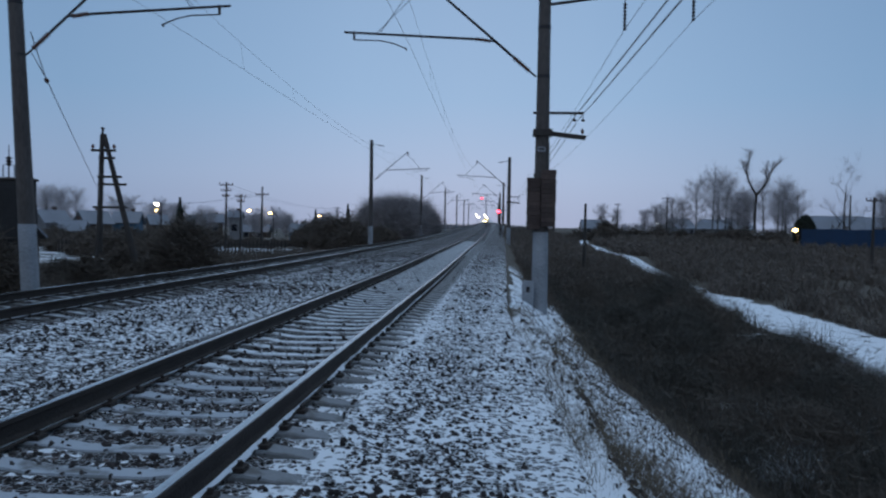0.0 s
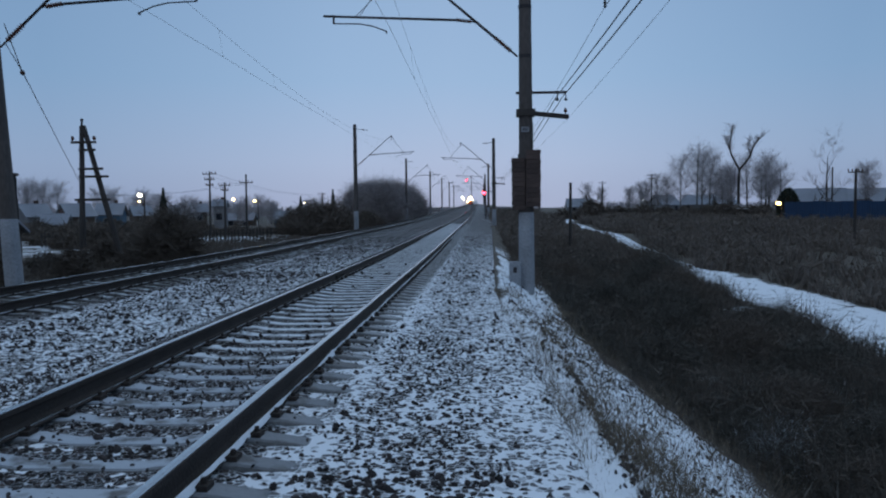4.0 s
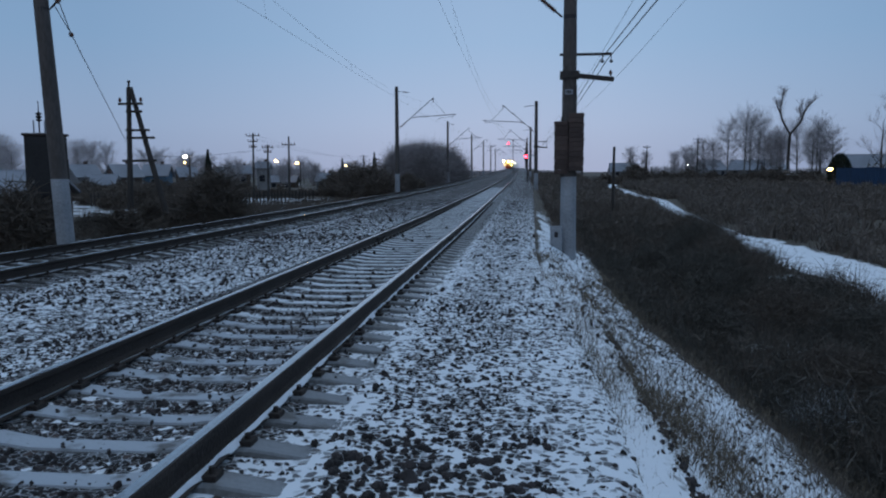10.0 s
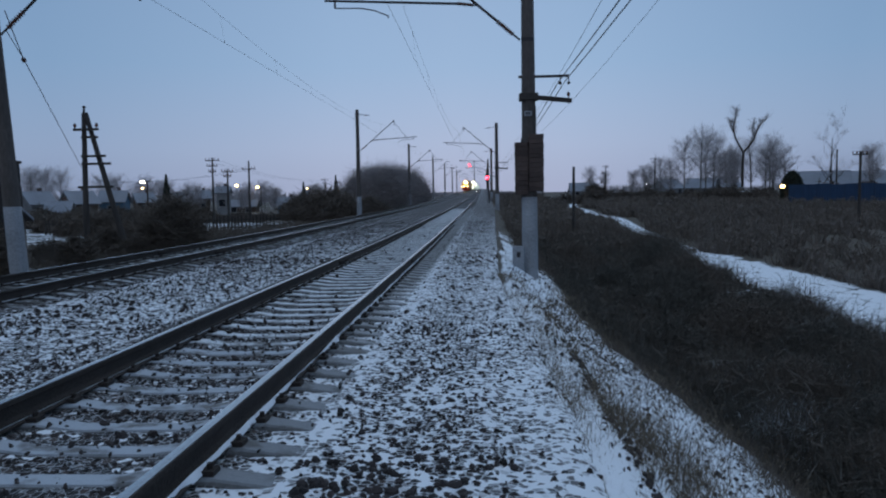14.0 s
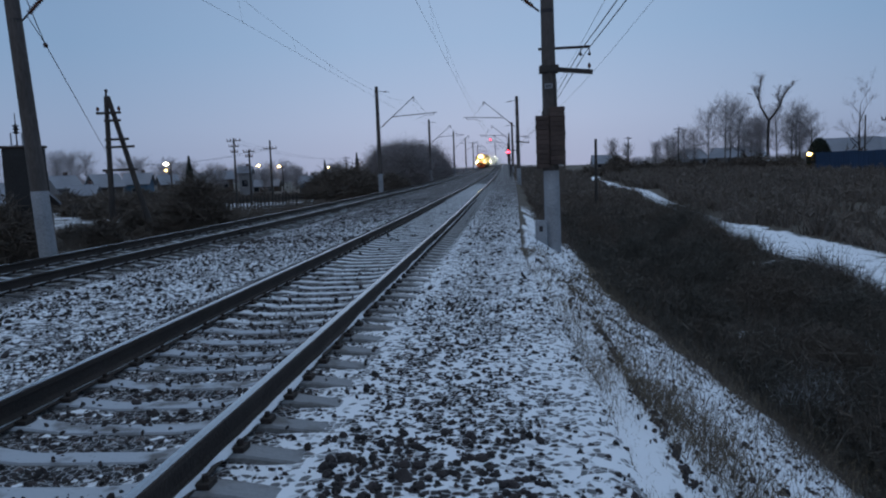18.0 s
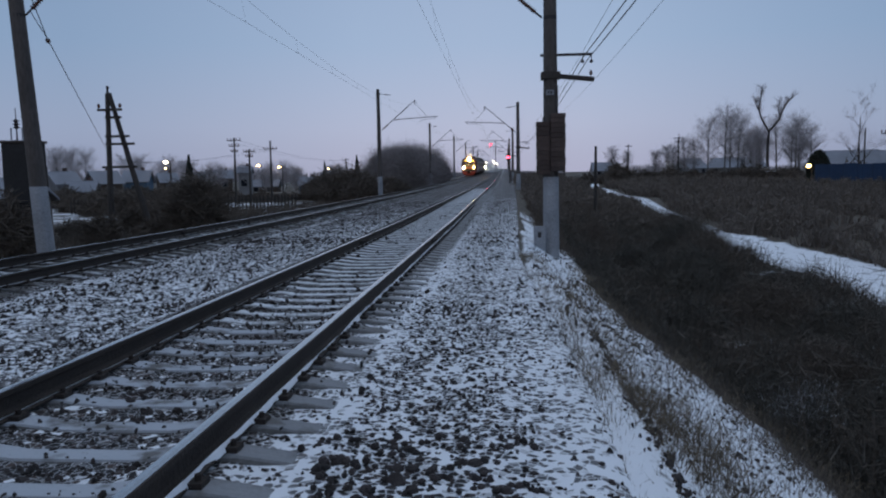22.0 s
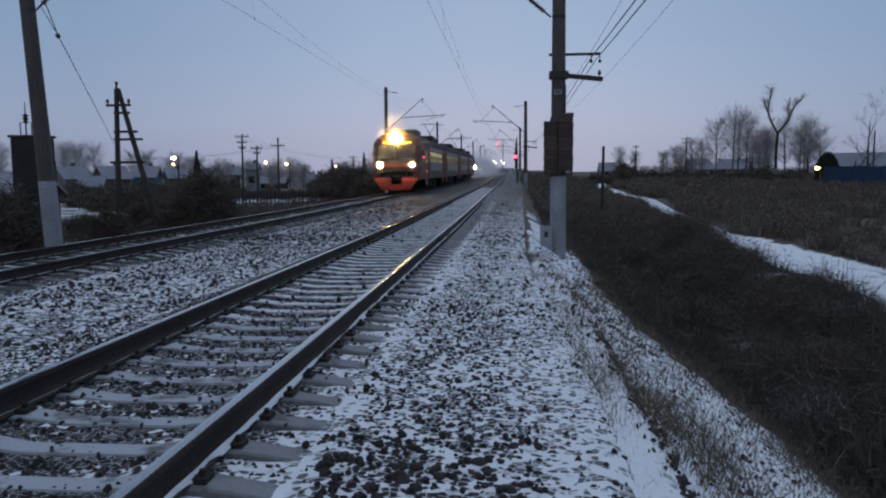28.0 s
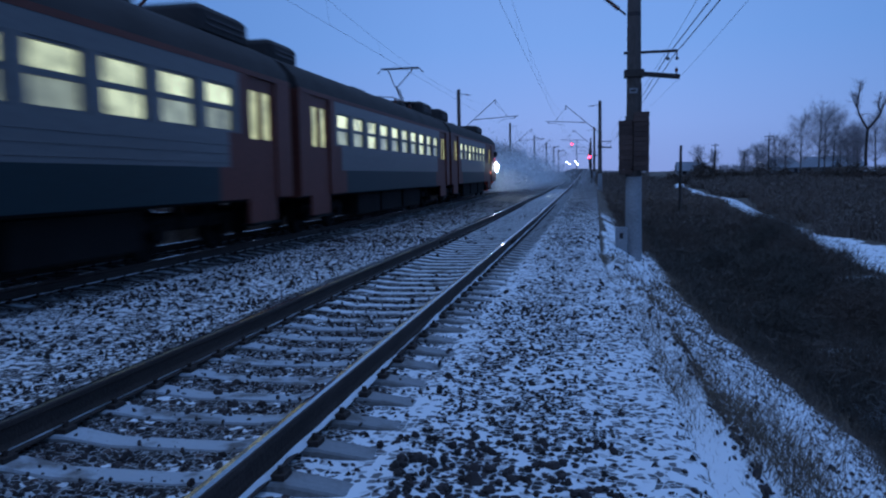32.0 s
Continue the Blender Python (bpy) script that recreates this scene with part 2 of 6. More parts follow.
def bend(u, y):
    """x of a point u metres across the line, y along it: the straight line runs slightly to the left."""
    return u - SLANT * y


def rise(y):
    """Height of the rails along the line: a shallow dip before the camera, then a slow climb into the distance."""
    near = 0.0042 * max(0.0, 24.0 - max(0.0, y))
    far = 5e-5 * (min(max(y, 50.0), 150.0) - 50.0) ** 2 + 0.01 * (min(max(y, 150.0), 560.0) - 150.0)
    return near + far


class Build:
    def __init__(self):
        self.v, self.f = [], []

    def add(self, verts, faces):
        o = len(self.v)
        self.v.extend(verts)
        self.f.extend([tuple(i + o for i in q) for q in faces])
        return self

    def box(self, c, s, rot=None, taper=1.0):
        vs = []
        for dz in (-1, 1):
            k = taper if dz > 0 else 1.0
            for dx, dy in ((-1, -1), (1, -1), (1, 1), (-1, 1)):
                p = Vector((dx * s[0] * k / 2, dy * s[1] * k / 2, dz * s[2] / 2))
                if rot:
                    p = rot @ p
                vs.append((p.x + c[0], p.y + c[1], p.z + c[2]))
        return self.add(vs, [(3, 2, 1, 0), (4, 5, 6, 7), (0, 1, 5, 4), (1, 2, 6, 5), (2, 3, 7, 6), (3, 0, 4, 7)])

    def soft(self, c, s, r=0.02):
        """A box with chamfered edges."""
        hx, hy, hz = s[0] / 2, s[1] / 2, s[2] / 2
        r = min(r, hx * 0.9, hy * 0.9, hz * 0.9)
        rings = []
        for z, i in ((-hz, r), (-hz + r, 0), (hz - r, 0), (hz, r)):
            x, y = hx - i, hy - i
            q = r if not i else r * 0.6
            rings.append([(c[0] + a, c[1] + b, c[2] + z) for a, b in ((-x + q, -y), (x - q, -y), (x, -y + q), (x, y - q), (x - q, y), (-x + q, y), (-x, y - q), (-x, -y + q))])
        return self.loft(rings)

    def loft(self, rings, caps=True, closed=True):
        n = len(rings[0])
        vs = [p for r in rings for p in r]
        fs = []
        for i in range(len(rings) - 1):
            for j in range(n if closed else n - 1):
                a, b = i * n + j, i * n + (j + 1) % n
                fs.append((a, b, b + n, a + n))
        if caps:
            fs += [tuple(reversed(range(n))), tuple(range((len(rings) - 1) * n, len(rings) * n))]
        return self.add(vs, fs)

    def tube(self, p, q, r1, r2=None, n=8, caps=True):
        p, q = Vector(p), Vector(q)
        r2 = r1 if r2 is None else r2
        d = q - p
        a = d.orthogonal().normalized()
        b = d.cross(a).normalized()
        rings = []
        for c, r in ((p, r1), (q, r2)):
            rings.append([tuple(c + (a * math.cos(t) + b * math.sin(t)) * r) for t in [2 * math.pi * i / n for i in range(n)]])
        return self.loft(rings, caps)

    def line(self, pts, r, n=5):
        for p, q in zip(pts, pts[1:]):
            self.tube(p, q, r, r, n, False)
        return self

    def lathe(self, p, axis, prof, n=10):
        """Rings of (distance along axis, radius) about the axis through p."""
        p, d = Vector(p), Vector(axis).normalized()
        a = d.orthogonal().normalized()
        b = d.cross(a)
        return self.loft([[tuple(p + d * s + (a * math.cos(2 * math.pi * i / n) + b * math.sin(2 * math.pi * i / n)) * r) for i in range(n)] for s, r in prof])

    def mesh(self, name, material, smooth=False):
        me = bpy.data.meshes.new(name)
        me.from_pydata(self.v, [], self.f)
        me.materials.append(material)
        if smooth:
            me.polygons.foreach_set("use_smooth", [True] * len(me.polygons))
            me.set_sharp_from_angle(angle=radians(40))
        me.update()
        return me


def part(name, b, material, parent=None, label="", smooth=False):
    ob = new(name, b.mesh(name, material, smooth))
    ob.parent = parent
    return tagged(ob, label)


def thing(name, loc, label, category, group="", rz=0.0):
    ob = new(name)
    ob.empty_display_size = 0.2
    ob.location, ob.rotation_euler = loc, (0, 0, radians(rz))
    return tagged(ob, label, category, group)


def sheds(b, p, axis, length, r, count):
    """A string or rod of insulator sheds."""
    prof = []
    for i in range(count):
        s = length * (i + 0.5) / count
        h = length / count * 0.32
        prof += [(s - h, r * 0.45), (s, r), (s + h, r * 0.5)]
    b.lathe(p, axis, [(0, r * 0.3), *prof, (length, r * 0.3)], 8)


rnd = random.Random(7)


# ---- ground ----
def smooth(a, b, x):
    t = min(1.0, max(0.0, (x - a) / (b - a)))
    return t * t * (3 - 2 * t)


def shoulder(y):
    return 0.72 - 0.55 * smooth(5, 17, y) + SLANT * y


def ground_z(u, y):
    """Height of the land: embankment, its slopes, and the low fields on both sides."""
    e = shoulder(y)
    if u > e:
        far = max(0.0, math.hypot(u, y) - 30)
        foot = -2.25 + min(2.6, 0.017 * far)
        top = rise(y) - 0.30 - (u - e) / 1.55
        z = max(top, foot) if far < 40 else max(top, min(foot, -0.4 + 0.012 * far))
    elif u < -10.2:
        far = max(0.0, -u - 30)
        z = max(rise(y) - 0.34 + (u + 10.2) / 2.2, -1.4 + min(1.6, 0.012 * far))
    else:
        z = rise(y) - 0.36
    a = 0.05 if u > 0 else 0.06
    if -10.4 < u < e + 0.2:
        a = 0.008
    return z + a * (noise.noise((u * 0.9, y * 0.9, 3)) + 0.6 * noise.noise((u * 2.7, y * 2.7, 9))) + (0.12 * noise.noise((u * 0.15, y * 0.15, 1)) if u > 5 or u < -14 else 0)


DRIFTS = [(5.6, 19.3, 2.4, 1.6, 0.1), (5.5, 13.3, 2.1, 1.2, 0.15), (8.4, 27.0, 2.0, 1.6, 0.2), (5.1, 22.4, 1.6, 1.4, 0.3), (3.3, 14.2, 0.9, 0.9, 0.2), (4.6, 16.4, 1.2, 0.8, 0.1)]
DRIFTS = [(a + SLANT * b, b, w, d, r) for a, b, w, d, r in DRIFTS]


def drifted(u, y):
    return max(1 - math.hypot((u - a) / (w * 0.6), (y - b) / (d * 0.6)) for a, b, w, d, r in DRIFTS)


def slope_border(y):
    """Where the snow of the upper slope gives way to weeds."""
    return 1.78 + 1.5 * smooth(17.5, 8, y) + SLANT * y


def cover_at(u, y):
    if u > 2 and drifted(u, y) > 0:
        return 0.35 + 0.21 * min(1, 2 * drifted(u, y))
    if u > shoulder(y):
        border = slope_border(y) + 0.45 * noise.noise((y * 0.5, 2, 4)) + 0.45 * noise.noise((y * 1.7, u * 1.5, 8))
        return 0.60 - 0.36 * smooth(22, 48, y) - 0.42 * (1 - 0.5 * smooth(17, 28, y)) * smooth(border - 0.35, border + 0.75, u) + (0.05 if u > 20 else 0)
    if u < -10.2:
        return 0.38 + 0.12 * smooth(42, 55, y) * smooth(-12, -16, u) * smooth(95, 78, y)
    return 0.5 if u < -0.5 else 0.62 - 0.32 * smooth(10, 20, y)


def span(*runs):
    out = []
    for a, b, step in runs:
        k = max(1, round((b - a) / step))
        out += [a + (b - a) * i / k for i in range(k)]
    return out + [runs[-1][1]]


def sheet(name, us, ys, height, cover, material):
    vs = [(bend(u, y), y, height(u, y)) for y in ys for u in us]
    n = len(us)
    fs = [(j * n + i, j * n + i + 1, (j + 1) * n + i + 1, (j + 1) * n + i) for j in range(len(ys) - 1) for i in range(n - 1)]
    me = bpy.data.meshes.new(name)
    me.from_pydata(vs, [], fs)
    me.materials.append(material)
    at = me.attributes.new("cover", "FLOAT", "POINT")
    at.data.foreach_set("value", [cover(u, y) for y in ys for u in us])
    me.polygons.foreach_set("use_smooth", [True] * len(fs))
    me.update()
    return new(name, me)


US = span((-3000, -400, 400), (-400, -60, 20), (-60, -14, 1.5), (-14, -10, 0.3), (-10, 0, 1.0), (0, 5, 0.16), (5, 16, 0.6), (16, 70, 3), (70, 400, 25), (400, 3000, 400))
YS = span((-60, -6, 6), (-6, 1.5, 0.8), (1.5, 14, 0.2), (14, 40, 0.5), (40, 70, 1), (70, 110, 2.5), (110, 400, 12), (400, 4000, 300))
tagged(sheet("ground", US, YS, ground_z, cover_at, GROUND), "brown dry winter grassland with thin patches of snow", "ground", kind="structure")


NEAR_U, FAR_U = -2.415, -8.14
PITCH, FIRST = 0.50, -12.96  # sleeper spacing and the first one


def bed_z(u, y):
    e = shoulder(y)
    z = rise(y) - 0.245
    if u > e - 0.25:
        z -= 0.9 * (u - e + 0.25) ** 1.3
    if u > -1.0:
        z -= 0.03 * (u + 1)
    if u < -10.0:
        z -= 0.55 * (-10.0 - u)
    for c in (NEAR_U, FAR_U):
        if abs(u - c) < 1.6:
            z += (0.026 * smooth(0.3, 0.55, abs(u - c)) * smooth(1.05, 0.85, abs(u - c)) + 0.006 * smooth(0.85, 1.05, abs(u - c)) * smooth(1.6, 1.4, abs(u - c)) + 0.008) * smooth(17, 9, y)
    if -6.6 < u < -4.4:
        z += 0.05 * math.sin((u + 6.6) / 2.2 * math.pi) - 0.01
    return z + 0.018 * noise.noise((u * 2.5, y * 2.5, 5)) + 0.012 * noise.noise((u * 9, y * 9, 2))


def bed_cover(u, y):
    """Share of the stones under snow: less in the cribs, close to the rails and further off."""
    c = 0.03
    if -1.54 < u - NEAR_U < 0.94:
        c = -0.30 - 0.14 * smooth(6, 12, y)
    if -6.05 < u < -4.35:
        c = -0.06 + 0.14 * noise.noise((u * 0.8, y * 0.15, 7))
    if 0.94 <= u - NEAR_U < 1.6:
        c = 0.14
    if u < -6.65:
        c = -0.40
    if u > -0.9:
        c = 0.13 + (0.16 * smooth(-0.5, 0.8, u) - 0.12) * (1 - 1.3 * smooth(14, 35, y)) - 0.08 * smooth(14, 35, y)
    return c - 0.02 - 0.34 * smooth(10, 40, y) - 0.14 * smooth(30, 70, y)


BU = span((-11.0, -7.0, 0.25), (-7.0, -4.4, 0.2), (-4.4, 1.2, 0.1))
BY = span((-62, -6, 4), (-6, 1.5, 0.5), (1.5, 10, 0.1), (10, 24, 0.25), (24, 60, 0.7), (60, 110, 2), (110, 700, 12))
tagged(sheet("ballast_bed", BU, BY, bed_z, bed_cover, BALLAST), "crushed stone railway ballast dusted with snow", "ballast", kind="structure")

# the trodden farm track along the foot of the embankment, white with snow
PU = span((-1.9, 1.9, 0.38))
PY = span((6, 60, 0.5), (60, 170, 5))


def path_u(y):
    return 10.55 + SLANT * y + 0.5 * math.sin(y * 0.11) + 0.3 * math.sin(y * 0.27) + 1.0 * smooth(40, 90, y)


pv, pc = [], []
for y in PY:
    for i, d in enumerate(PU):
        w = (1.22 + 0.25 * noise.noise((y * 0.35, 3 if d < 0 else 8, 1))) * (1 - 0.66 * smooth(36, 56, y))
        u = path_u(y) + d * w
        edge = abs(d) > 1.7
        rut = -0.05 if 0.5 < abs(d) < 1.1 else 0.0
        pv.append((bend(u, y), y, ground_z(path_u(y), y) + (-0.12 if edge else 0.10) + rut + 0.05 * noise.noise((u * 1.1, y * 1.1, 6)) + 0.03 * noise.noise((u * 3, y * 3, 2))))
        pc.append((0.62 if abs(d) < 1.2 else 0.42) + 0.1 * noise.noise((u * 0.9, y * 0.9, 3)))
pn = len(PU)
pm = bpy.data.meshes.new("snow_path")
pm.from_pydata(pv, [], [(j * pn + i, j * pn + i + 1, (j + 1) * pn + i + 1, (j + 1) * pn + i) for j in range(len(PY) - 1) for i in range(pn - 1)])
pm.materials.append(PATH)
pm.attributes.new("cover", "FLOAT", "POINT").data.foreach_set("value", pc)
pm.polygons.foreach_set("use_smooth", [True] * len(pm.polygons))
tagged(new("snow_path", pm), "snow-covered dirt track at the foot of the embankment", "path", kind="structure")

# ---- the two tracks ----
RAIL_Y = span((-62, -14, 6), (-14, 20, 2), (20, 120, 5), (120, 800, 20))
PROFILE = [(-0.075, -0.18), (0.075, -0.18), (0.075, -0.168), (0.02, -0.148), (0.010, -0.13), (0.010, -0.052), (0.036, -0.036), (0.036, -0.006), (0.028, -0.002),
           (-0.028, -0.002), (-0.036, -0.006), (-0.036, -0.036), (-0.010, -0.052), (-0.010, -0.13), (-0.02, -0.148), (-0.075, -0.168)]
SLEEPER_SECTIONS = [(-1.35, 0.24, -0.262), (-1.22, 0.26, -0.222), (-0.95, 0.28, -0.184), (-0.62, 0.28, -0.184), (-0.35, 0.25, -0.222), (0.35, 0.25, -0.222),
                    (0.62, 0.28, -0.184), (0.95, 0.28, -0.184), (1.22, 0.26, -0.222), (1.35, 0.24, -0.262)]


def sleeper_build(b, dx=0.0, dy=0.0, rz=0.0, dz=0.0):
    c, s = math.cos(rz), math.sin(rz)
    rings = []
    for u, w, z in SLEEPER_SECTIONS:
        ring = [(u, -w / 2, z - 0.13), (u, -w * 0.36, z - 0.012), (u, -w * 0.31, z), (u, w * 0.31, z), (u, w * 0.36, z - 0.012), (u, w / 2, z - 0.13)]
        rings.append([(dx + x * c - y * s, dy + x * s + y * c, zz + dz) for x, y, zz in ring])
    return b.loft(rings)


SLEEPER_MESH = sleeper_build(Build()).mesh("sleeper", CONCRETE)
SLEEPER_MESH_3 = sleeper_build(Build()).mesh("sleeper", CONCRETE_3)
SLEEPER_MESH_2 = sleeper_build(Build()).mesh("sleeper", CONCRETE_2)


def make_track(centre, label, y0, y1, phase):
    tr = thing("railway_track", (0, 0, 0), label, "railway track")
    for side in (-1, 1):
        u = centre + side * 0.796
        rail = part("rail", Build().loft([[(bend(u + a, y), y, rise(y) + z) for a, z in PROFILE] for y in RAIL_Y]), RUST, tr, "dark rusty rail side")
        part("railhead", Build().loft([[(bend(u + a, y), y, rise(y) + z) for a, z in ((-0.027, -0.003), (0.027, -0.003), (0.029, 0.0), (0.0, 0.0022), (-0.029, 0.0))] for y in RAIL_Y]), STEEL, rail, "polished steel running surface")
        # snow caught along the outer foot of the rail
        ys = span((-3, 14, 0.13), (14, 60, 0.5))
        b = Build()
        rings = []
        for y in ys:
            w = max(0.004, 0.024 + 0.034 * noise.noise((y * 2.2, u, 1)) + 0.024 * noise.noise((y * 7, u, 2)))
            h = 0.024 + 0.012 * noise.noise((y * 3, u, 1))
            h *= 0.55 + 0.75 * max(0.0, min(1.0, 0.6 + 1.6 * noise.noise((y * 1.4, u, 6))))
            if side == -1 or centre < -5:
                w, h = w * 0.3, h * 0.45
            o, q = 0.045, rise(y)
            rings.append([(bend(u + o, y), y, q - 0.172), (bend(u + (o + w), y), y, q - 0.174), (bend(u + (o + w * 0.75), y), y, q - 0.166 + h * 0.6), (bend(u + (o + 0.012), y), y, q - 0.160 + h)])
        b.loft(rings)
        part("snow_on_rail_foot", b, SNOW, rail, "thin ridge of snow on the rail foot", True)
        for j in (17.2, -7.8) if centre > -5 else (21.0,):
            jb = Build()
            for s2 in (-1, 1):
                jb.soft((bend(u + s2 * 0.03, j), j, rise(j) - 0.095), (0.032, 0.82, 0.085), 0.01)
                for k in range(6):
                    jb.tube((bend(u + s2 * 0.045, j), j - 0.34 + k * 0.136, rise(j) - 0.095), (bend(u + s2 * 0.068, j), j - 0.34 + k * 0.136, rise(j) - 0.095), 0.016, n=6)
            part("joint_bar", jb, RUST, rail, "bolted steel joint bar")
    clips = Build()
    k = 0
    far = Build()
    y = y0 + phase
    while y < 260:
        x, a = bend(centre, y), SLANT + 0.012 * noise.noise((k * 1.7, centre, 2))
        if y < y1:
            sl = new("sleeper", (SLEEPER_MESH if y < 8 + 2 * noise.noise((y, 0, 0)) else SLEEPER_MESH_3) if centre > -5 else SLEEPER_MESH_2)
            sl.location, sl.rotation_euler = (x, y, rise(y) + 0.006 * noise.noise((k * 3.1, 0, centre))), (0, 0, a)
            sl.parent = tr
        else:
            sleeper_build(far, x, y, a, rise(y))
        if y < 40:
            for side in (-1, 1):
                for s2 in (-1, 1):
                    cx = x + side * 0.796 + s2 * 0.105
                    clips.box((cx, y, rise(y) - 0.168), (0.075, 0.11, 0.03))
                    clips.tube((cx, y, rise(y) - 0.155), (cx, y, rise(y) - 0.122), 0.018, n=6)
        y += PITCH
        k += 1
    part("fastening", clips, RUST, tr, "rusty bolted rail clips")["kind"] = "stuff"
    part("far_sleeper", far, CONCRETE_2, tr)["kind"] = "stuff"
    return tr


make_track(NEAR_U, "railway track on snow-dusted concrete sleepers with polished rails", FIRST, 80, 0.0)
make_track(FAR_U, "second railway track on dark concrete sleepers in ballast", FIRST, 76, 0.0)


# ---- loose stones ----
def stones(name, count, area, size, label, seed):
    g = np.random.RandomState(seed)
    t = (1 + 5 ** 0.5) / 2
    iv = np.array([(-1, t, 0), (1, t, 0), (-1, -t, 0), (1, -t, 0), (0, -1, t), (0, 1, t), (0, -1, -t), (0, 1, -t), (t, 0, -1), (t, 0, 1), (-t, 0, -1), (-t, 0, 1)]) / 1.9
    fi = np.array([(0, 11, 5), (0, 5, 1), (0, 1, 7), (0, 7, 10), (0, 10, 11), (1, 5, 9), (5, 11, 4), (11, 10, 2), (10, 7, 6), (7, 1, 8), (3, 9, 4), (3, 4, 2), (3, 2, 6), (3, 6, 8), (3, 8, 9), (4, 9, 5), (2, 4, 11), (6, 2, 10), (8, 6, 7), (9, 8, 1)])
    vs, fs = [], []
    for _ in range(count):
        u, y = g.uniform(area[0], area[1]), area[2] + (area[3] - area[2]) * g.rand() ** 1.25
        c = NEAR_U if u > -5.5 else FAR_U
        if abs(abs(u - c) - 0.796) < 0.085:
            continue
        ph = ((y - FIRST) / PITCH) % 1.0
        if abs(u - c) < 1.37 and (ph < 0.29 or ph > 0.71) and g.rand() < (0.86 if y > 9 else 0.88 if abs(u - c) > 0.8 else 0.80):
            continue
        keep = 0.92 if abs(u - c) < 1.37 and u < c + 0.75 else 0.8 if u < -4 else 0.40 if u < -0.8 else 0.54
        if u > -0.5:
            keep = 0.58 - 0.42 * smooth(-0.5, 0.75, u)
        if u < 0.9 and g.rand() > keep + 0.35 * noise.noise((u * 1.3, y * 1.3, 4)):
            continue
        s = size * math.exp(g.normal(0, 0.32))
        r = Euler(g.uniform(0, 6.28, 3)).to_matrix()
        p = iv * (1 + g.uniform(-0.28, 0.28, (12, 1))) * s * np.array((1.3, 1.0, 0.62))
        p = p @ np.array(r).T
        z = max(bed_z(u, y), rise(y) + (-0.222 if abs(u - c) < 0.45 else -0.195)) if abs(u - c) < 1.37 and (ph < 0.25 or ph > 0.75) else bed_z(u, y) if u < shoulder(y) else ground_z(u, y) + 0.01
        p += np.array((bend(u, y), y, z + s * g.uniform(-0.4, 0.15)))
        o = len(vs) * 12
        vs.append(p)
        fs.append(fi + o)
    me = bpy.data.meshes.new(name)
    me.from_pydata(np.concatenate(vs).tolist(), [], np.concatenate(fs).tolist())
    me.materials.append(STONE)
    return tagged(new(name, me), label, "stones", kind="stuff")


stones("ballast_stones", 17000, (-4.4, 1.0, 1.6, 9.5), 0.0150, "dark crushed stones poking out of thin snow", 3)
stones("ballast_stones", 6000, (-7.2, 0.8, 8.5, 20), 0.020, "dark crushed stones poking out of thin snow", 4)
stones("ballast_stones", 2600, (-9.8, -4.2, 6, 20), 0.024, "dark crushed stones between the two tracks", 5)
stones("ballast_stones", 700, (0.9, 3.0, 4.0, 13), 0.014, "scattered stones on the snowy embankment slope", 6)

stones("ballast_stones", 800, (0.45, 2.1, 10, 26), 0.017, "scattered stones on the upper embankment slope", 8)
stones("ballast_stones", 5200, (-7.2, 0.3, 18, 46), 0.027, "dark crushed stones further along the tracks", 9)


# the stones nearest to the camera, one by one
g7 = random.Random(77)
STONE_MESHES = []
for k in range(6):
    b = Build()
    rings = []
    for z, r in ((-0.7, 0.55), (-0.2, 1.0), (0.35, 0.85), (0.7, 0.4)):
        rings.append([(r * (1.15 + g7.uniform(-0.25, 0.25)) * math.cos(a) * 0.023, r * (0.9 + g7.uniform(-0.25, 0.25)) * math.sin(a) * 0.023, (z + g7.uniform(-0.12, 0.12)) * 0.026) for a in [2 * math.pi * i / 6 for i in range(6)]])
    STONE_MESHES.append(b.loft(rings).mesh("stone", STONE))
bed = bpy.data.objects["ballast_bed"]
made = 0
while made < 300:
    u, y = g7.uniform(-1.2, 0.1), g7.uniform(2.4, 4.6)
    if abs(abs(u - NEAR_U) - 0.796) < 0.1 or (u < -1.05 and not 0.3 < ((y - FIRST) / PITCH) % 1 < 0.7):
        continue
    st = new("stone", STONE_MESHES[made % 6])
    st.location, st.rotation_euler = (u, y, bed_z(u, y) + g7.uniform(-0.004, 0.012)), (g7.uniform(-0.4, 0.4), g7.uniform(-0.4, 0.4), g7.uniform(0, 6.28))
    q = math.exp(g7.gauss(0, 0.25))
    st.scale = (q, q, q * g7.uniform(0.7, 1.1))
    st.parent = bed
    made += 1


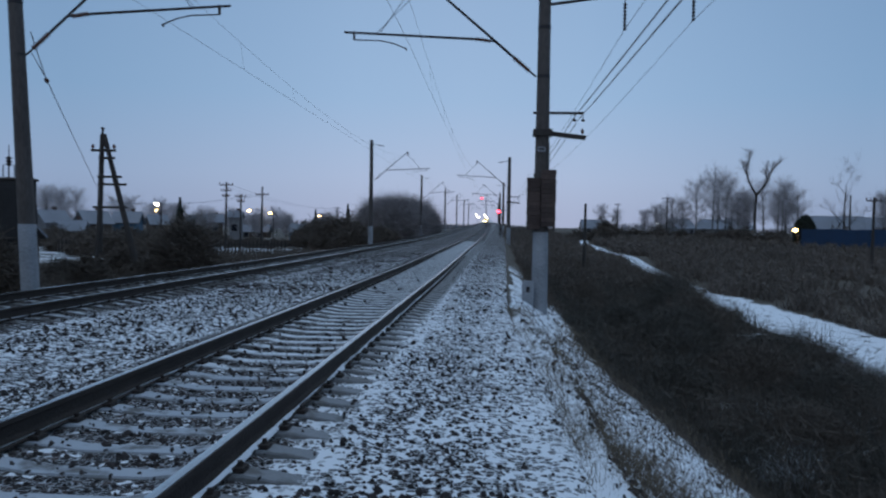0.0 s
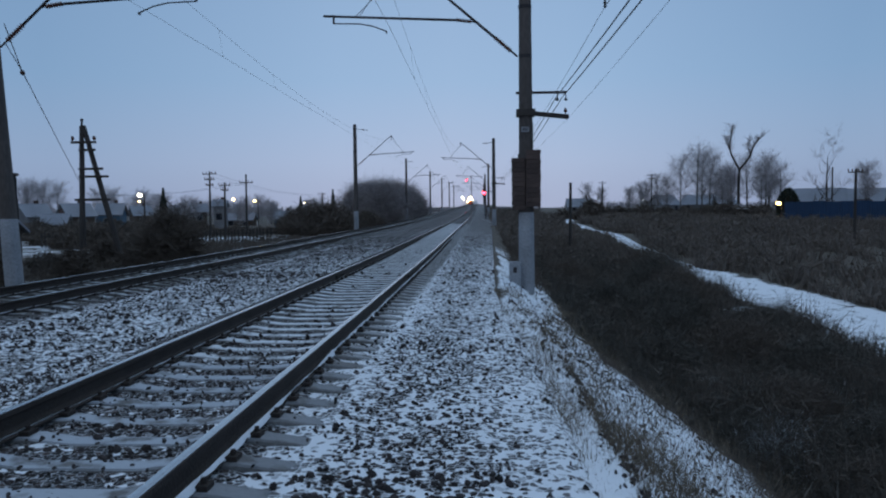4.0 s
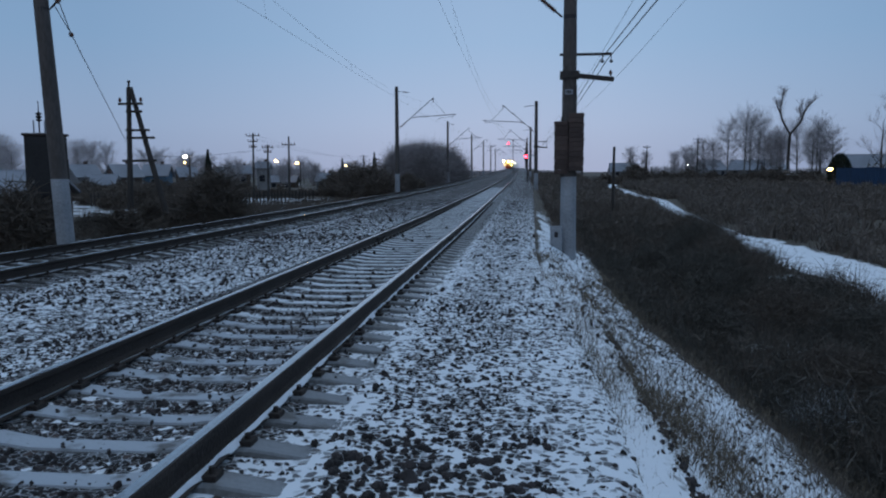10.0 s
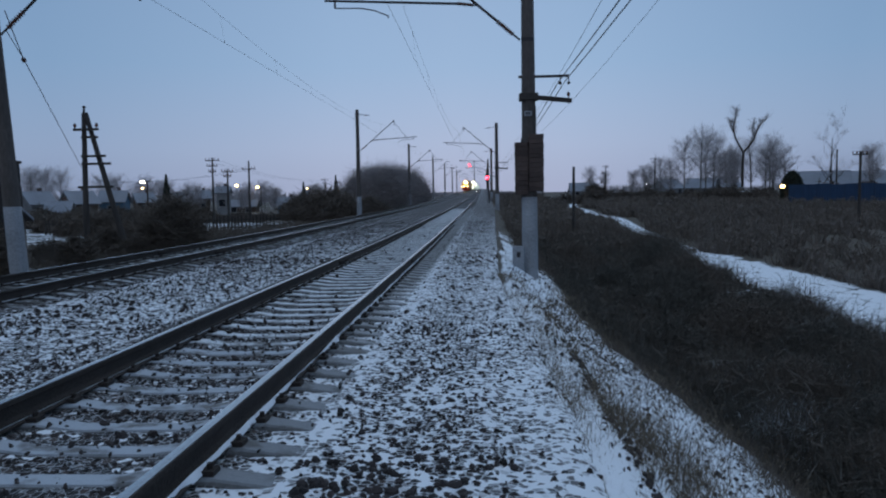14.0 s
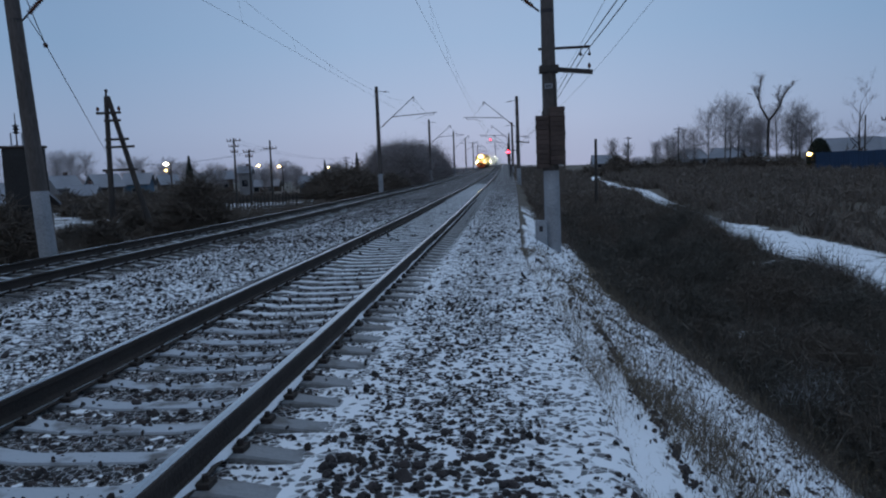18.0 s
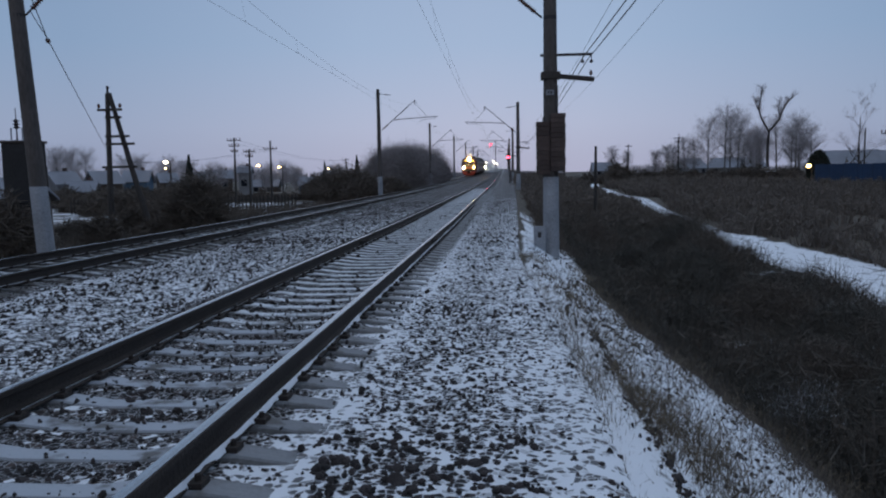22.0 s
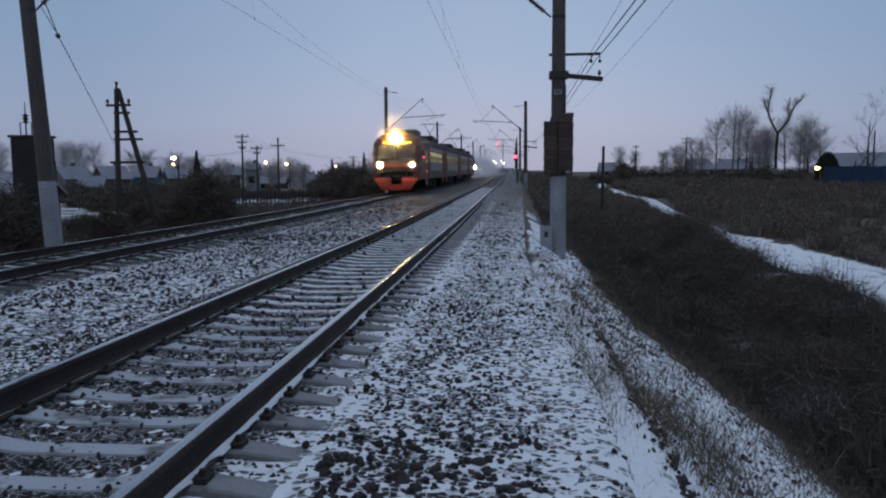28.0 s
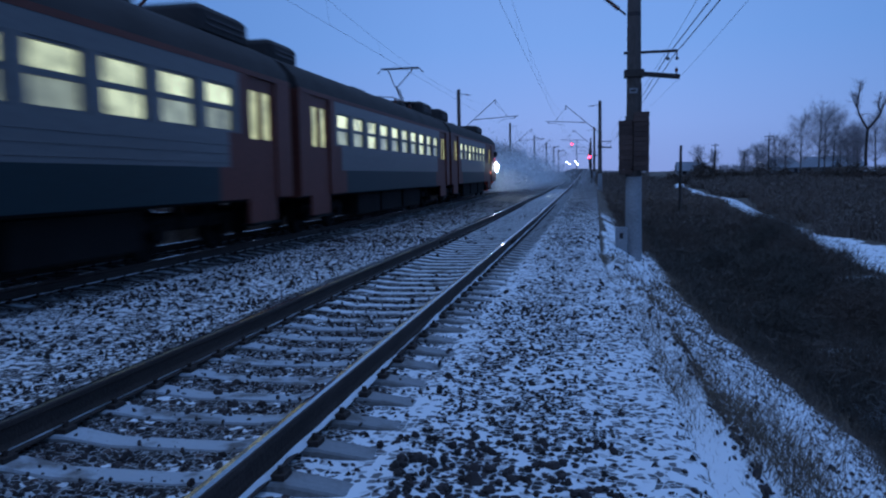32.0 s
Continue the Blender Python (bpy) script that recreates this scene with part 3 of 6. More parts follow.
# ---- overhead line ----
def mast(name, y, u, s, base, top, label, group, lean=0.0, fancy=False, r0=0.205, sides=12):
    """A concrete mast beside its track with a slanting bracket; s = 1 stands right of the track, -1 left."""
    t = thing(name, (bend(u, y), y, base + rise(y)), label, "catenary mast", group, math.degrees(SLANT))
    h = top - base

    def at(dx, z, dy=0.0):
        return (dx * -s + lean * (z - base), dy, z - base)
    r1 = r0 - 0.006 * h
    lo = 1.25 - base
    pole = part("pole", Build().loft([[(lean * z + r * math.cos(2 * math.pi * i / sides), r * math.sin(2 * math.pi * i / sides), z) for i in range(sides)]
                                     for z, r in ((-0.3, r0), (lo, r0 - 0.006 * lo), (h * 0.5, r0 - 0.003 * h), (h, r1), (h + 0.03, r1 * 0.8))]), POLE, t, smooth=True)
    part("painted_base", Build().loft([[(lean * z + r * math.cos(2 * math.pi * i / sides), r * math.sin(2 * math.pi * i / sides), z) for i in range(sides)]
                                       for z, r in ((-0.28, r0 + 0.006), (lo, r0 + 0.006 - 0.006 * lo), (lo + 0.02, r0 - 0.004 - 0.006 * lo))]), PAINT, pole, "whitewashed lower end of the mast", True)
    for z in (5.29, 6.55, top - 0.35):
        part("clamp", Build().lathe(at(0, z - 0.05), (0, 0, 1), [(0, r1 + 0.02), (0.1, r1 + 0.02)], sides), IRON, t, "dark iron band clamp")
    hinge, tip = Vector(at(0.2, 5.30)), Vector(at(3.25, 7.9))
    d = (tip - hinge).normalized()
    part("bracket_tube", Build().tube(hinge + d * 0.75, tip, 0.036, 0.03).tube(hinge, hinge + d * 0.3, 0.025).box(at(3.25, 7.85), (0.09, 0.06, 0.16)), IRON, t, "slanting steel bracket tube")
    b = Build()
    sheds(b, hinge + d * 0.22, d, 0.55, 0.075, 8)
    part("insulator", b, CERAMIC, t, "brown ribbed insulator")
    a0 = hinge + d * ((6.2 - 5.3) / d.z)
    ins_end = Vector(at(1.75, 6.27))
    arm_end = Vector(at(5.25, 6.45))
    b = Build()
    sheds(b, a0 + (ins_end - a0) * 0.25, ins_end - a0, 0.42, 0.065, 7)
    part("insulator", b, CERAMIC, t, "brown ribbed insulator")
    b = Build().tube(a0 + (ins_end - a0) * 0.9, arm_end, 0.034, 0.03).tube(a0, ins_end, 0.018, n=6)
    b.box(at(4.98, 6.36), (0.05, 0.05, 0.22))
    part("registration_arm", b, IRON, t, "horizontal steel registration arm")
    part("steady_arm", Build().line([at(4.98, 6.25), at(4.3, 6.23), at(3.95, 6.16), at(3.6, 6.02)], 0.016, 6).box(at(3.6, 6.0), (0.03, 0.1, 0.05)), IRON, t)
    b = Build().line([tip, at(3.25, 7.55)], 0.01)
    sheds(b, at(3.25, 7.75), (0, 0, -1), 0.25, 0.06, 3)
    part("hanger_insulator", b, CERAMIC, t)
    part("brace_wire", Build().line([tip, at(4.3, 6.42)], 0.008).line([at(3.3, 7.5), at(4.4, 6.42)], 0.008), WIRE, t)
    if not fancy:
        b = Build().tube(at(0, top - 0.35), at(1.15, top - 0.5), 0.022, n=6)
        part("top_arm", b, IRON, t, "short steel arm near the mast top")
        b = Build()
        sheds(b, at(0.6, top - 0.44), (-s, 0, -0.12), 0.3, 0.06, 4)
        part("insulator", b, CERAMIC, t, "brown ribbed insulator")
    return t, at


def cross_arms(t, at, top, long):
    """Arms that carry the feeders on the field side of a right-hand mast."""
    part("cross_arm", Build().box(at(-0.40, 4.36), (1.3, 0.07, 0.06)), IRON, t, "steel cross arm with two clamps")
    for dx in (-0.82, -1.04):
        part("clamp", Build().line([at(dx, 4.33), at(dx, 4.2)], 0.012).lathe(at(dx, 4.14), (0, 0, 1), [(0, 0.02), (0.03, 0.05), (0.07, 0.03)], 8), IRON, t)
    rot = Matrix.Rotation(radians(6.5), 3, "Y")
    part("cross_arm", Build().box(at(-0.44, 3.80), (1.35, 0.12, 0.11), rot).box(at(0.0, 3.84), (0.48, 0.46, 0.17)), WOOD, t, "heavy tarred timber arm")
    b = Build().tube(at(-1.03, 3.76), at(-1.03, 3.90), 0.012, n=6)
    b.lathe(at(-1.03, 3.84), (0, 0, 1), [(0, 0.035), (0.05, 0.045), (0.09, 0.03), (0.12, 0.012)], 8)
    part("pin_insulator", b, CERAMIC, t)
    if long:
        part("top_arm", Build().tube(at(0, 7.14), at(-3.95, 7.66), 0.04, 0.035).tube(at(-0.05, 7.9), at(-2.2, 7.45), 0.012, n=6), IRON, t, "long steel arm reaching over the field side")
        for dx, z in ((-2.05, 7.38), (-3.78, 7.62)):
            b = Build().line([at(dx, z), at(dx, z - 0.2)], 0.012)
            sheds(b, at(dx, z - 0.18), (0, 0, -1), 0.72, 0.055, 8)
            part("insulator_string", b, IRON, t, "hanging string of dark insulators")


RIGHT_Y, LEFT_Y = [20.4, 77.5, 126, 175, 224, 275], [17.8, 68.5, 119, 169, 219, 269, 319]
RIGHT_U, LEFT_U = [1.19, 1.33, 1.28, 1.03, 1.1, 1.1], [-11.14, -11.08, -11.38, -10.95, -10.9, -10.85, -11.0]
for i, y in enumerate(RIGHT_Y):
    u = RIGHT_U[i]
    m, at = mast("catenary_mast", y, u, 1, -0.86 if i == 0 else -0.95, 8.25, "brown concrete catenary mast with whitewashed foot beside the near track" if i == 0 else "concrete catenary mast with slanting bracket by the near track",
                 "masts along the near track", fancy=i == 0, sides=16 if i == 0 else 8)
    if i < 3:
        cross_arms(m, at, 8.25, i == 0)
    if i == 0:
        first, first_at = m, at
for i, y in enumerate(LEFT_Y):
    mast("catenary_mast", y, LEFT_U[i], -1, -0.5 if i else -0.55, 8.9, "leaning concrete catenary mast with whitewashed foot beside the far track" if i == 0 else "concrete catenary mast with slanting bracket by the far track",
         "masts along the far track", lean=-0.055 if i == 0 else 0.0, sides=14 if i == 0 else 8)

# what hangs on the first mast: two stacks of plates, a number plate, a cable and a marker slab at its foot
stack = thing("counterweight", (bend(1.19, 20.4), 20.4, 0), "two rusty stacks of tensioning weights strapped to the mast", "counterweight")
for dx, w, z0, n, dy in ((-0.20, 0.34, 1.34, 11, -0.10), (0.17, 0.38, 1.42, 12, -0.16)):
    for k in range(n):
        j = rnd.uniform(-0.008, 0.008)
        part("weight_plate", Build().soft((dx + j, dy + j, z0 + 0.06 + k * 0.122), (w, 0.40, 0.120), 0.012), WEIGHT, stack)
part("tie_rod", Build().tube((0.17, -0.16, 1.3), (0.17, -0.16, 3.6), 0.014, n=6).tube((-0.2, -0.1, 1.25), (-0.2, -0.1, 2.8), 0.014, n=6), IRON, stack, "thin steel rods")
plate = thing("number_plate", (bend(1.19, 20.4) - 0.02, 20.4 - 0.19, 3.42), "small pale plate with dark marks on the mast", "plate")
part("plate", Build().soft((0, 0, 0), (0.2, 0.012, 0.13), 0.004), PAINT, plate)
part("marks", Build().box((-0.045, -0.009, 0), (0.03, 0.006, 0.07)).box((0.0, -0.009, 0), (0.03, 0.006, 0.07)).box((0.045, -0.009, 0), (0.03, 0.006, 0.07)), IRON, plate, "dark marks")
slab = thing("marker_slab", (0.60, 20.05, -0.72), "pale concrete slab leaning at the foot of the mast", "slab")
part("slab", Build().soft((0, 0, 0.34), (0.30, 0.12, 0.80), 0.02), PAINT, slab)
part("marks", Build().box((0.0, -0.064, 0.52), (0.09, 0.006, 0.14)), IRON, slab, "dark marks")


def sag(p, q, drop, n=10):
    return [tuple(Vector(p).lerp(Vector(q), i / n) - Vector((0, 0, drop * 4 * (i / n) * (1 - i / n)))) for i in range(n + 1)]


def overhead(centre, ys, label, zc):
    t = thing("overhead_wires", (0, 0, 0), label, "overhead wires")
    con, mes, drp = Build(), Build(), Build()
    ys = [ys[0] - 50, *ys]
    for i, (a, b) in enumerate(zip(ys, ys[1:])):
        sa, sb = (0.15 if i % 2 else -0.15), (-0.15 if i % 2 else 0.15)
        c = [(bend(centre + sa + (sb - sa) * k / 8, a + (b - a) * k / 8), a + (b - a) * k / 8, zc + rise(a) + (rise(b) - rise(a)) * k / 8) for k in range(9)]
        m = sag((bend(centre, a), a, 7.5 + rise(a)), (bend(centre, b), b, 7.5 + rise(b)), 1.0, 12)
        con.line(c, 0.0048, 4)
        mes.line(m, 0.0042, 4)
        if i < 4:
            for k in range(1, 8):
                q = c[k]
                f = k / 8
                z = 7.5 + rise(a) * (1 - f) + rise(b) * f - 1.0 * 4 * f * (1 - f)
                x = bend(centre, a) * (1 - f) + bend(centre, b) * f
                drp.line([(x, q[1], z), q], 0.0025, 3)
                drp.box((q[0], q[1], q[2] + 0.03), (0.014, 0.03, 0.04)).box((x, q[1], z - 0.02), (0.012, 0.03, 0.03))
    part("contact_wire", con, WIRE, t, "taut contact wire")
    part("messenger_wire", mes, WIRE, t, "sagging messenger wire")
    part("dropper", drp, WIRE, t, "thin droppers and clamps")["kind"] = "stuff"


overhead(NEAR_U, RIGHT_Y, "contact and messenger wires over the near track", 6.0)
overhead(FAR_U, LEFT_Y, "contact and messenger wires over the far track", 6.22)
feeders = thing("feeder_wires", (0, 0, 0), "dark feeder cables strung along the masts", "cables")
for u, z, r in ((1.97, 4.22, 0.011), (2.13, 4.22, 0.011), (3.20, 6.45, 0.007), (4.93, 6.70, 0.007)):
    b = Build()
    ys = [-30, 20.4, 77.5, 126, 175]
    for a, c in zip(ys, ys[1:]):
        b.line(sag((bend(u, a), a, z + rise(a)), (bend(u, c), c, z + rise(c)), 0.35 if a > 0 else 0.25, 12), r, 5)
    part("cable", b, WIRE, feeders)

# ---- signals and far lights ----
RED = mat("red_signal_lens", (0.5, 0.02, 0.02), 0.3, 0, 0, 1, 0, emit=(1.0, 0.03, 0.06), power=14)
LAMP_W = mat("lit_lamp_white", (0.9, 0.85, 0.7), 0.3, 0, 0, 1, 0, emit=(1.0, 0.86, 0.62), power=22)
LAMP_O = mat("lit_lamp_orange", (0.9, 0.6, 0.3), 0.3, 0, 0, 1, 0, emit=(1.0, 0.58, 0.20), power=14)
LAMP_F = mat("lit_far_lamp", (0.9, 0.9, 0.9), 0.3, 0, 0, 1, 0, emit=(1.0, 0.90, 0.78), power=30)


def signal(loc, z, label, r=0.16, arm=0.0):
    t = thing("railway_signal", loc, label, "signal")
    part("post", Build().tube((arm, 0, -0.3), (arm, 0, z + 1.2), 0.09, 0.07), IRON, t)
    part("head", Build().soft((0, 0, z), (0.42, 0.18, 1.25), 0.08).box((arm / 2, 0.02, z - 0.5), (abs(arm) + 0.1, 0.08, 0.08)), IRON, t, "black signal head")
    b = Build()
    for dz in (0.36, -0.36):
        b.tube((0, -0.10, z + dz), (0, -0.34, z + dz + 0.0), r * 0.95, r * 1.05, 12, False)
    part("visor", b, IRON, t)
    part("lens", Build().lathe((0, -0.12, z), (0, -1, 0), [(0, r), (0.05, r), (0.09, r * 0.6)], 14), RED, t, "glowing red lens", True)
    part("ladder", Build().tube((arm - 0.2, 0.15, 0), (arm - 0.2, 0.15, z), 0.018, n=5).tube((arm + 0.2, 0.15, 0), (arm + 0.2, 0.15, z), 0.018, n=5), IRON, t)
    return t


signal((-1.05, 116.0, -0.9), 4.58, "railway signal showing a red light beside the near track", 0.22, 0.25)
signal((-8.2, 262.0, -0.6), 11.5, "tall distant railway signal showing a red light", 0.30, 1.6)


def street_lamp(x, y, base, z, material, r, label):
    t = thing("street_lamp", (x, y, base), label, "street lamp", "village lamps")
    h = z - base
    part("post", Build().tube((0.5, 0.3, -0.3), (0.5, 0.3, h + 0.1), 0.09, 0.06, 6).tube((0.5, 0.3, h + 0.1), (0, 0, h + 0.15), 0.03, n=5), WOOD, t)
    part("lamp", Build().lathe((0, 0, h), (0, -0.15, -1), [(-0.1, r * 0.5), (0, r), (r * 0.5, r * 0.9), (r * 0.8, r * 0.4)], 10), material, t, "glowing lamp head", True)


street_lamp(-44.8, 96.6, -1.2, 3.66, LAMP_W, 0.27, "street lamp glowing white over the village roofs")
street_lamp(-42.85, 127.0, -1.2, 3.46, LAMP_O, 0.28, "small street lamp with a warm glow among the houses")
street_lamp(-42.4, 137.1, -1.2, 3.28, LAMP_O, 0.28, "small street lamp with a warm glow among the houses")
street_lamp(-30.5, 148.3, -1.2, 3.3, LAMP_O, 0.34, "orange street lamp beside dark bushes")
street_lamp(39.9, 110.7, -0.6, 1.64, LAMP_O, 0.34, "low warm lamp beside the blue fence")
street_lamp(36.5, 190.0, 0.2, 3.0, LAMP_F, 0.28, "small white lamp at a far house")
street_lamp(13.5, 230.0, 0.2, 3.2, LAMP_F, 0.34, "far white lamp on the horizon")
street_lamp(-32.9, 51.0, -1.4, 2.35, LAMP_O, 0.13, "small orange lamp on a garden post")
street_lamp(-46.9, 101.0, -1.2, 2.9, LAMP_O, 0.14, "weak orange lamp between houses")
street_lamp(-36.5, 150.0, -1.2, 2.9, LAMP_O, 0.18, "weak orange lamp between houses")
# lights of a yard far down the line
for x, y, z, r in ((-17.0, 452, 8.0, 0.34), (-15.7, 452, 6.7, 0.34), (-12.1, 452, 7.9, 0.34), (-10.85, 452, 6.6, 0.34)):
    street_lamp(x, y, -1.0, z, LAMP_F, r, "floodlight at a distant crossing by the line")

# ---- poles on the left ----
af = thing("a_frame_pole", (0, 0, 0), "old wooden A-frame telegraph pole with cross bars", "telegraph pole")
A1, A2, AP = Vector((-21.3, 39.1, -1.6)), Vector((-19.15, 39.3, -1.6)), Vector((-21.3, 39.5, 5.95))
part("leg", Build().tube(A1, AP, 0.17, 0.12, 8), WOOD, af, "weathered round timber leg", True)
part("leg", Build().tube(A2, AP + Vector((0.1, 0, 0)), 0.17, 0.12, 8), WOOD, af, "weathered round timber leg", True)
part("cap", Build().tube(AP - Vector((0, 0, 0.1)), AP + Vector((0.02, 0, 0.32)), 0.07, 0.05, 6).lathe(AP + Vector((0.02, 0, 0.24)), (0, 0, 1), [(0, 0.06), (0.06, 0.1), (0.14, 0.06)], 8), IRON, af)
for z, x0, x1 in ((5.08, -21.76, -20.44), (4.68, -21.35, -20.49), (3.70, -21.4, -20.12), (3.30, -21.4, -19.85), (2.10, -21.66, -19.78)):
    part("cross_bar", Build().box(((x0 + x1) / 2, 39.25, z), (x1 - x0, 0.12, 0.12)), WOOD, af)
for x in (-21.68, -20.52):
    part("pin_insulator", Build().tube((x, 39.25, 5.1), (x, 39.25, 5.3), 0.02, n=5).lathe((x, 39.25, 5.2), (0, 0, 1), [(0, 0.07), (0.09, 0.09), (0.2, 0.05)], 8), CERAMIC, af)
stay = thing("stay_wire", (0, 0, 0), "thin stay wire from the mast down to the A-frame pole", "wire")
part("wire", Build().line([(-11.45, 17.9, 5.9), (-11.87, 19.2, 5.04), (-21.35, 39.2, 3.0)], 0.012).line([(-11.45, 17.9, 5.45), (-11.87, 19.2, 5.04)], 0.01), WIRE, stay)
part("egg_insulator", Build().lathe((-11.9, 19.25, 5.03), (-0.43, 0.9, -0.09), [(0, 0.02), (0.08, 0.06), (0.2, 0.06), (0.28, 0.02)], 8), CERAMIC, stay)


def utility_pole(x, y, base, z, arms, label, pale=False):
    t = thing("utility_pole", (x, y, base), label, "utility pole", "village utility poles")
    h = z - base
    part("pole", Build().tube((0, 0, -0.3), (0.05, 0, h), 0.13, 0.09, 8), PAINT if pale else WOOD, t, smooth=True)
    for dz, w in arms:
        part("cross_arm", Build().box((0.04, 0, h - dz), (w, 0.09, 0.09)), WOOD, t)
        for k in (-0.46, -0.2, 0.2, 0.46):
            part("pin_insulator", Build().lathe((k * w, 0, h - dz + 0.04), (0, 0, 1), [(0, 0.02), (0.08, 0.05), (0.17, 0.05), (0.22, 0.02)], 6), CERAMIC, t)


utility_pole(-29.9, 81.0, -1.4, 5.7, ((0.3, 1.5), (0.9, 1.1), (1.5, 0.8)), "wooden utility pole with three cross arms in the gardens")
utility_pole(-27.6, 79.0, -1.4, 4.4, ((0.3, 1.2), (0.8, 0.8)), "dark wooden utility pole with short arms")
utility_pole(-26.7, 83.3, -1.4, 5.4, ((0.9, 1.5),), "wooden utility pole with a single cross arm")
utility_pole(-33.0, 150.0, -1.2, 4.9, ((0.4, 1.5), (1.0, 1.0)), "distant utility pole beyond the houses")
utility_pole(-31.0, 152.0, -1.2, 4.4, ((0.4, 1.2),), "distant utility pole beyond the houses")
utility_pole(5.62, 56.0, -2.2, 3.15, (), "bare thin wooden post in the field", False)
utility_pole(29.2, 144.0, -0.4, 7.3, ((0.3, 1.6), (0.9, 1.2)), "utility pole with cross arms behind the field")
utility_pole(22.6, 160.0, -0.2, 6.6, ((0.4, 1.4),), "utility pole with a cross arm behind the field")
utility_pole(27.25, 60.1, -1.5, 4.0, ((0.25, 1.1),), "weathered utility pole standing in the brown field", False)
utility_pole(46.8, 110.0, -0.6, 6.45, (), "plain wooden post behind the blue fence")
utility_pole(10.5, 170.0, -0.2, 5.4, (), "thin far post at the edge of the field")
vw = thing("village_wires", (0, 0, 0), "thin village power wires between the poles", "wires")
for dx in (-0.6, 0.6):
    part("wire", Build().line(sag((-29.9 + dx, 81, 5.4), (-33.0 + dx, 150, 4.5), 0.8), 0.012, 4), WIRE, vw)
    part("wire", Build().line(sag((-26.7 + dx, 83.3, 4.5), (-60.0 + dx, 110, 4.4), 0.8), 0.012, 4), WIRE, vw)

# ---- village ----
WALLS = [mat("log_wall", (0.085, 0.062, 0.048), 0.9, 0, 0.35, 6, 0.5, stretch=(0.3, 0.3, 3)), mat("grey_boards", (0.16, 0.155, 0.15), 0.9, 0, 0.3, 6, 0.4, stretch=(3, 3, 0.3)),
         mat("pale_plaster", (0.20, 0.20, 0.21), 0.9, 0, 0.2, 4, 0.2), mat("faded_blue_boards", (0.07, 0.13, 0.20), 0.9, 0, 0.25, 6, 0.3, stretch=(3, 3, 0.3))]
ROOF_SNOW = mat("snowy_roof", (0.26, 0.27, 0.30), 0.85, 0, 0.18, 2, 0.3)
SLATE = mat("grey_roof", (0.15, 0.148, 0.155), 0.85, 0, 0.35, 2, 0.3)
PANE = mat("dark_window_glass", (0.02, 0.022, 0.028), 0.08, 0, 0.1, 2, 0)
LIT = mat("lit_house_window", (0.9, 0.7, 0.4), 0.4, 0, 0.1, 2, 0, emit=(1.0, 0.68, 0.32), power=3)
FRAME = mat("window_frame_paint", (0.2, 0.2, 0.2), 0.7, 0, 0.1, 5, 0.1)
BRICK = mat("brick_chimney", (0.09, 0.06, 0.052), 0.9, 0, 0.3, 9, 0.3)


def house(x, y, base, w, d, h, rz, wall, roof, label, lit=False):
    t = thing("house", (x, y, base), label, "house", "village houses", rz)
    part("wall", Build().box((0, 0, h / 2 - 0.2), (w, d, h + 0.4)), wall, t)
    rise = d * 0.42
    b = Build()
    for s in (-1, 1):
        ang = math.atan2(rise, d / 2)
        L = math.hypot(rise, d / 2) + 0.45
        c = Vector((0, s * (d / 4 + 0.1), h + rise / 2 - 0.08))
        b.box(c, (w + 0.7, L, 0.14), Matrix.Rotation(-s * ang, 3, "X"))
    rf = part("roof", b, roof, t, "pitched roof under patchy snow")
    part("gable", Build().add([(-w / 2, -d / 2, h), (-w / 2, d / 2, h), (-w / 2, 0, h + rise), (w / 2, -d / 2, h), (w / 2, d / 2, h), (w / 2, 0, h + rise)], [(0, 1, 2), (5, 4, 3), (0, 3, 4, 1), (1, 4, 5, 2), (0, 2, 5, 3)]), wall, t)
    part("chimney", Build().soft((w * 0.2, 0.2, h + rise + 0.1), (0.4, 0.4, 0.8), 0.02), BRICK, rf, "brick chimney")
    n = max(1, int(w / 2.6))
    for k in range(n):
        cx = (k + 0.5) * w / n - w / 2
        wf = part("window", Build().box((cx, -d / 2 - 0.02, h * 0.55), (1.15, 0.08, 1.25)), FRAME, t)
        part("pane", Build().box((cx, -d / 2 - 0.055, h * 0.55), (0.9, 0.03, 1.0)), LIT if lit and k == 0 else PANE, wf)
    return t


HOUSES = [(-54.7, 89.5, 4.6, 4.2, 2.2, 60, 2, 0), (-46.0, 79.5, 3.4, 3.0, 1.5, 15, 1, 0), (-52.8, 95.7, 5.2, 4.6, 2.1, 55, 0, 0), (-51.2, 101.8, 5.0, 4.2, 2.3, 10, 3, 0), (-54.0, 116.6, 4.0, 4.0, 2.1, 40, 0, 0),
          (-57.4, 139.0, 4.6, 4.4, 2.2, -10, 1, 1), (-56.5, 146.6, 4.6, 4.4, 2.5, 30, 0, 0), (-46.0, 139.7, 8.5, 3.4, 1.0, 0, 0, 0), (-40.7, 114.6, 2.6, 2.4, 3.5, 5, 2, 0),
          (-33.5, 124.0, 4.6, 3.4, 1.3, 8, 3, 0), (-28.5, 140.0, 4.5, 3.6, 1.4, -6, 0, 1), (-38.0, 158.0, 5.0, 4.0, 2.2, 40, 1, 0)]
for x, y, w, d, h, rz, k, r in HOUSES:
    house(x, y, -1.4, w * 0.62, d * 0.72, h + d * 0.1, rz, WALLS[k], (ROOF_SNOW, SLATE)[r], "low wooden village house with a snow-dusted roof" if k != 2 else "low pale plastered house with a snow-dusted roof")
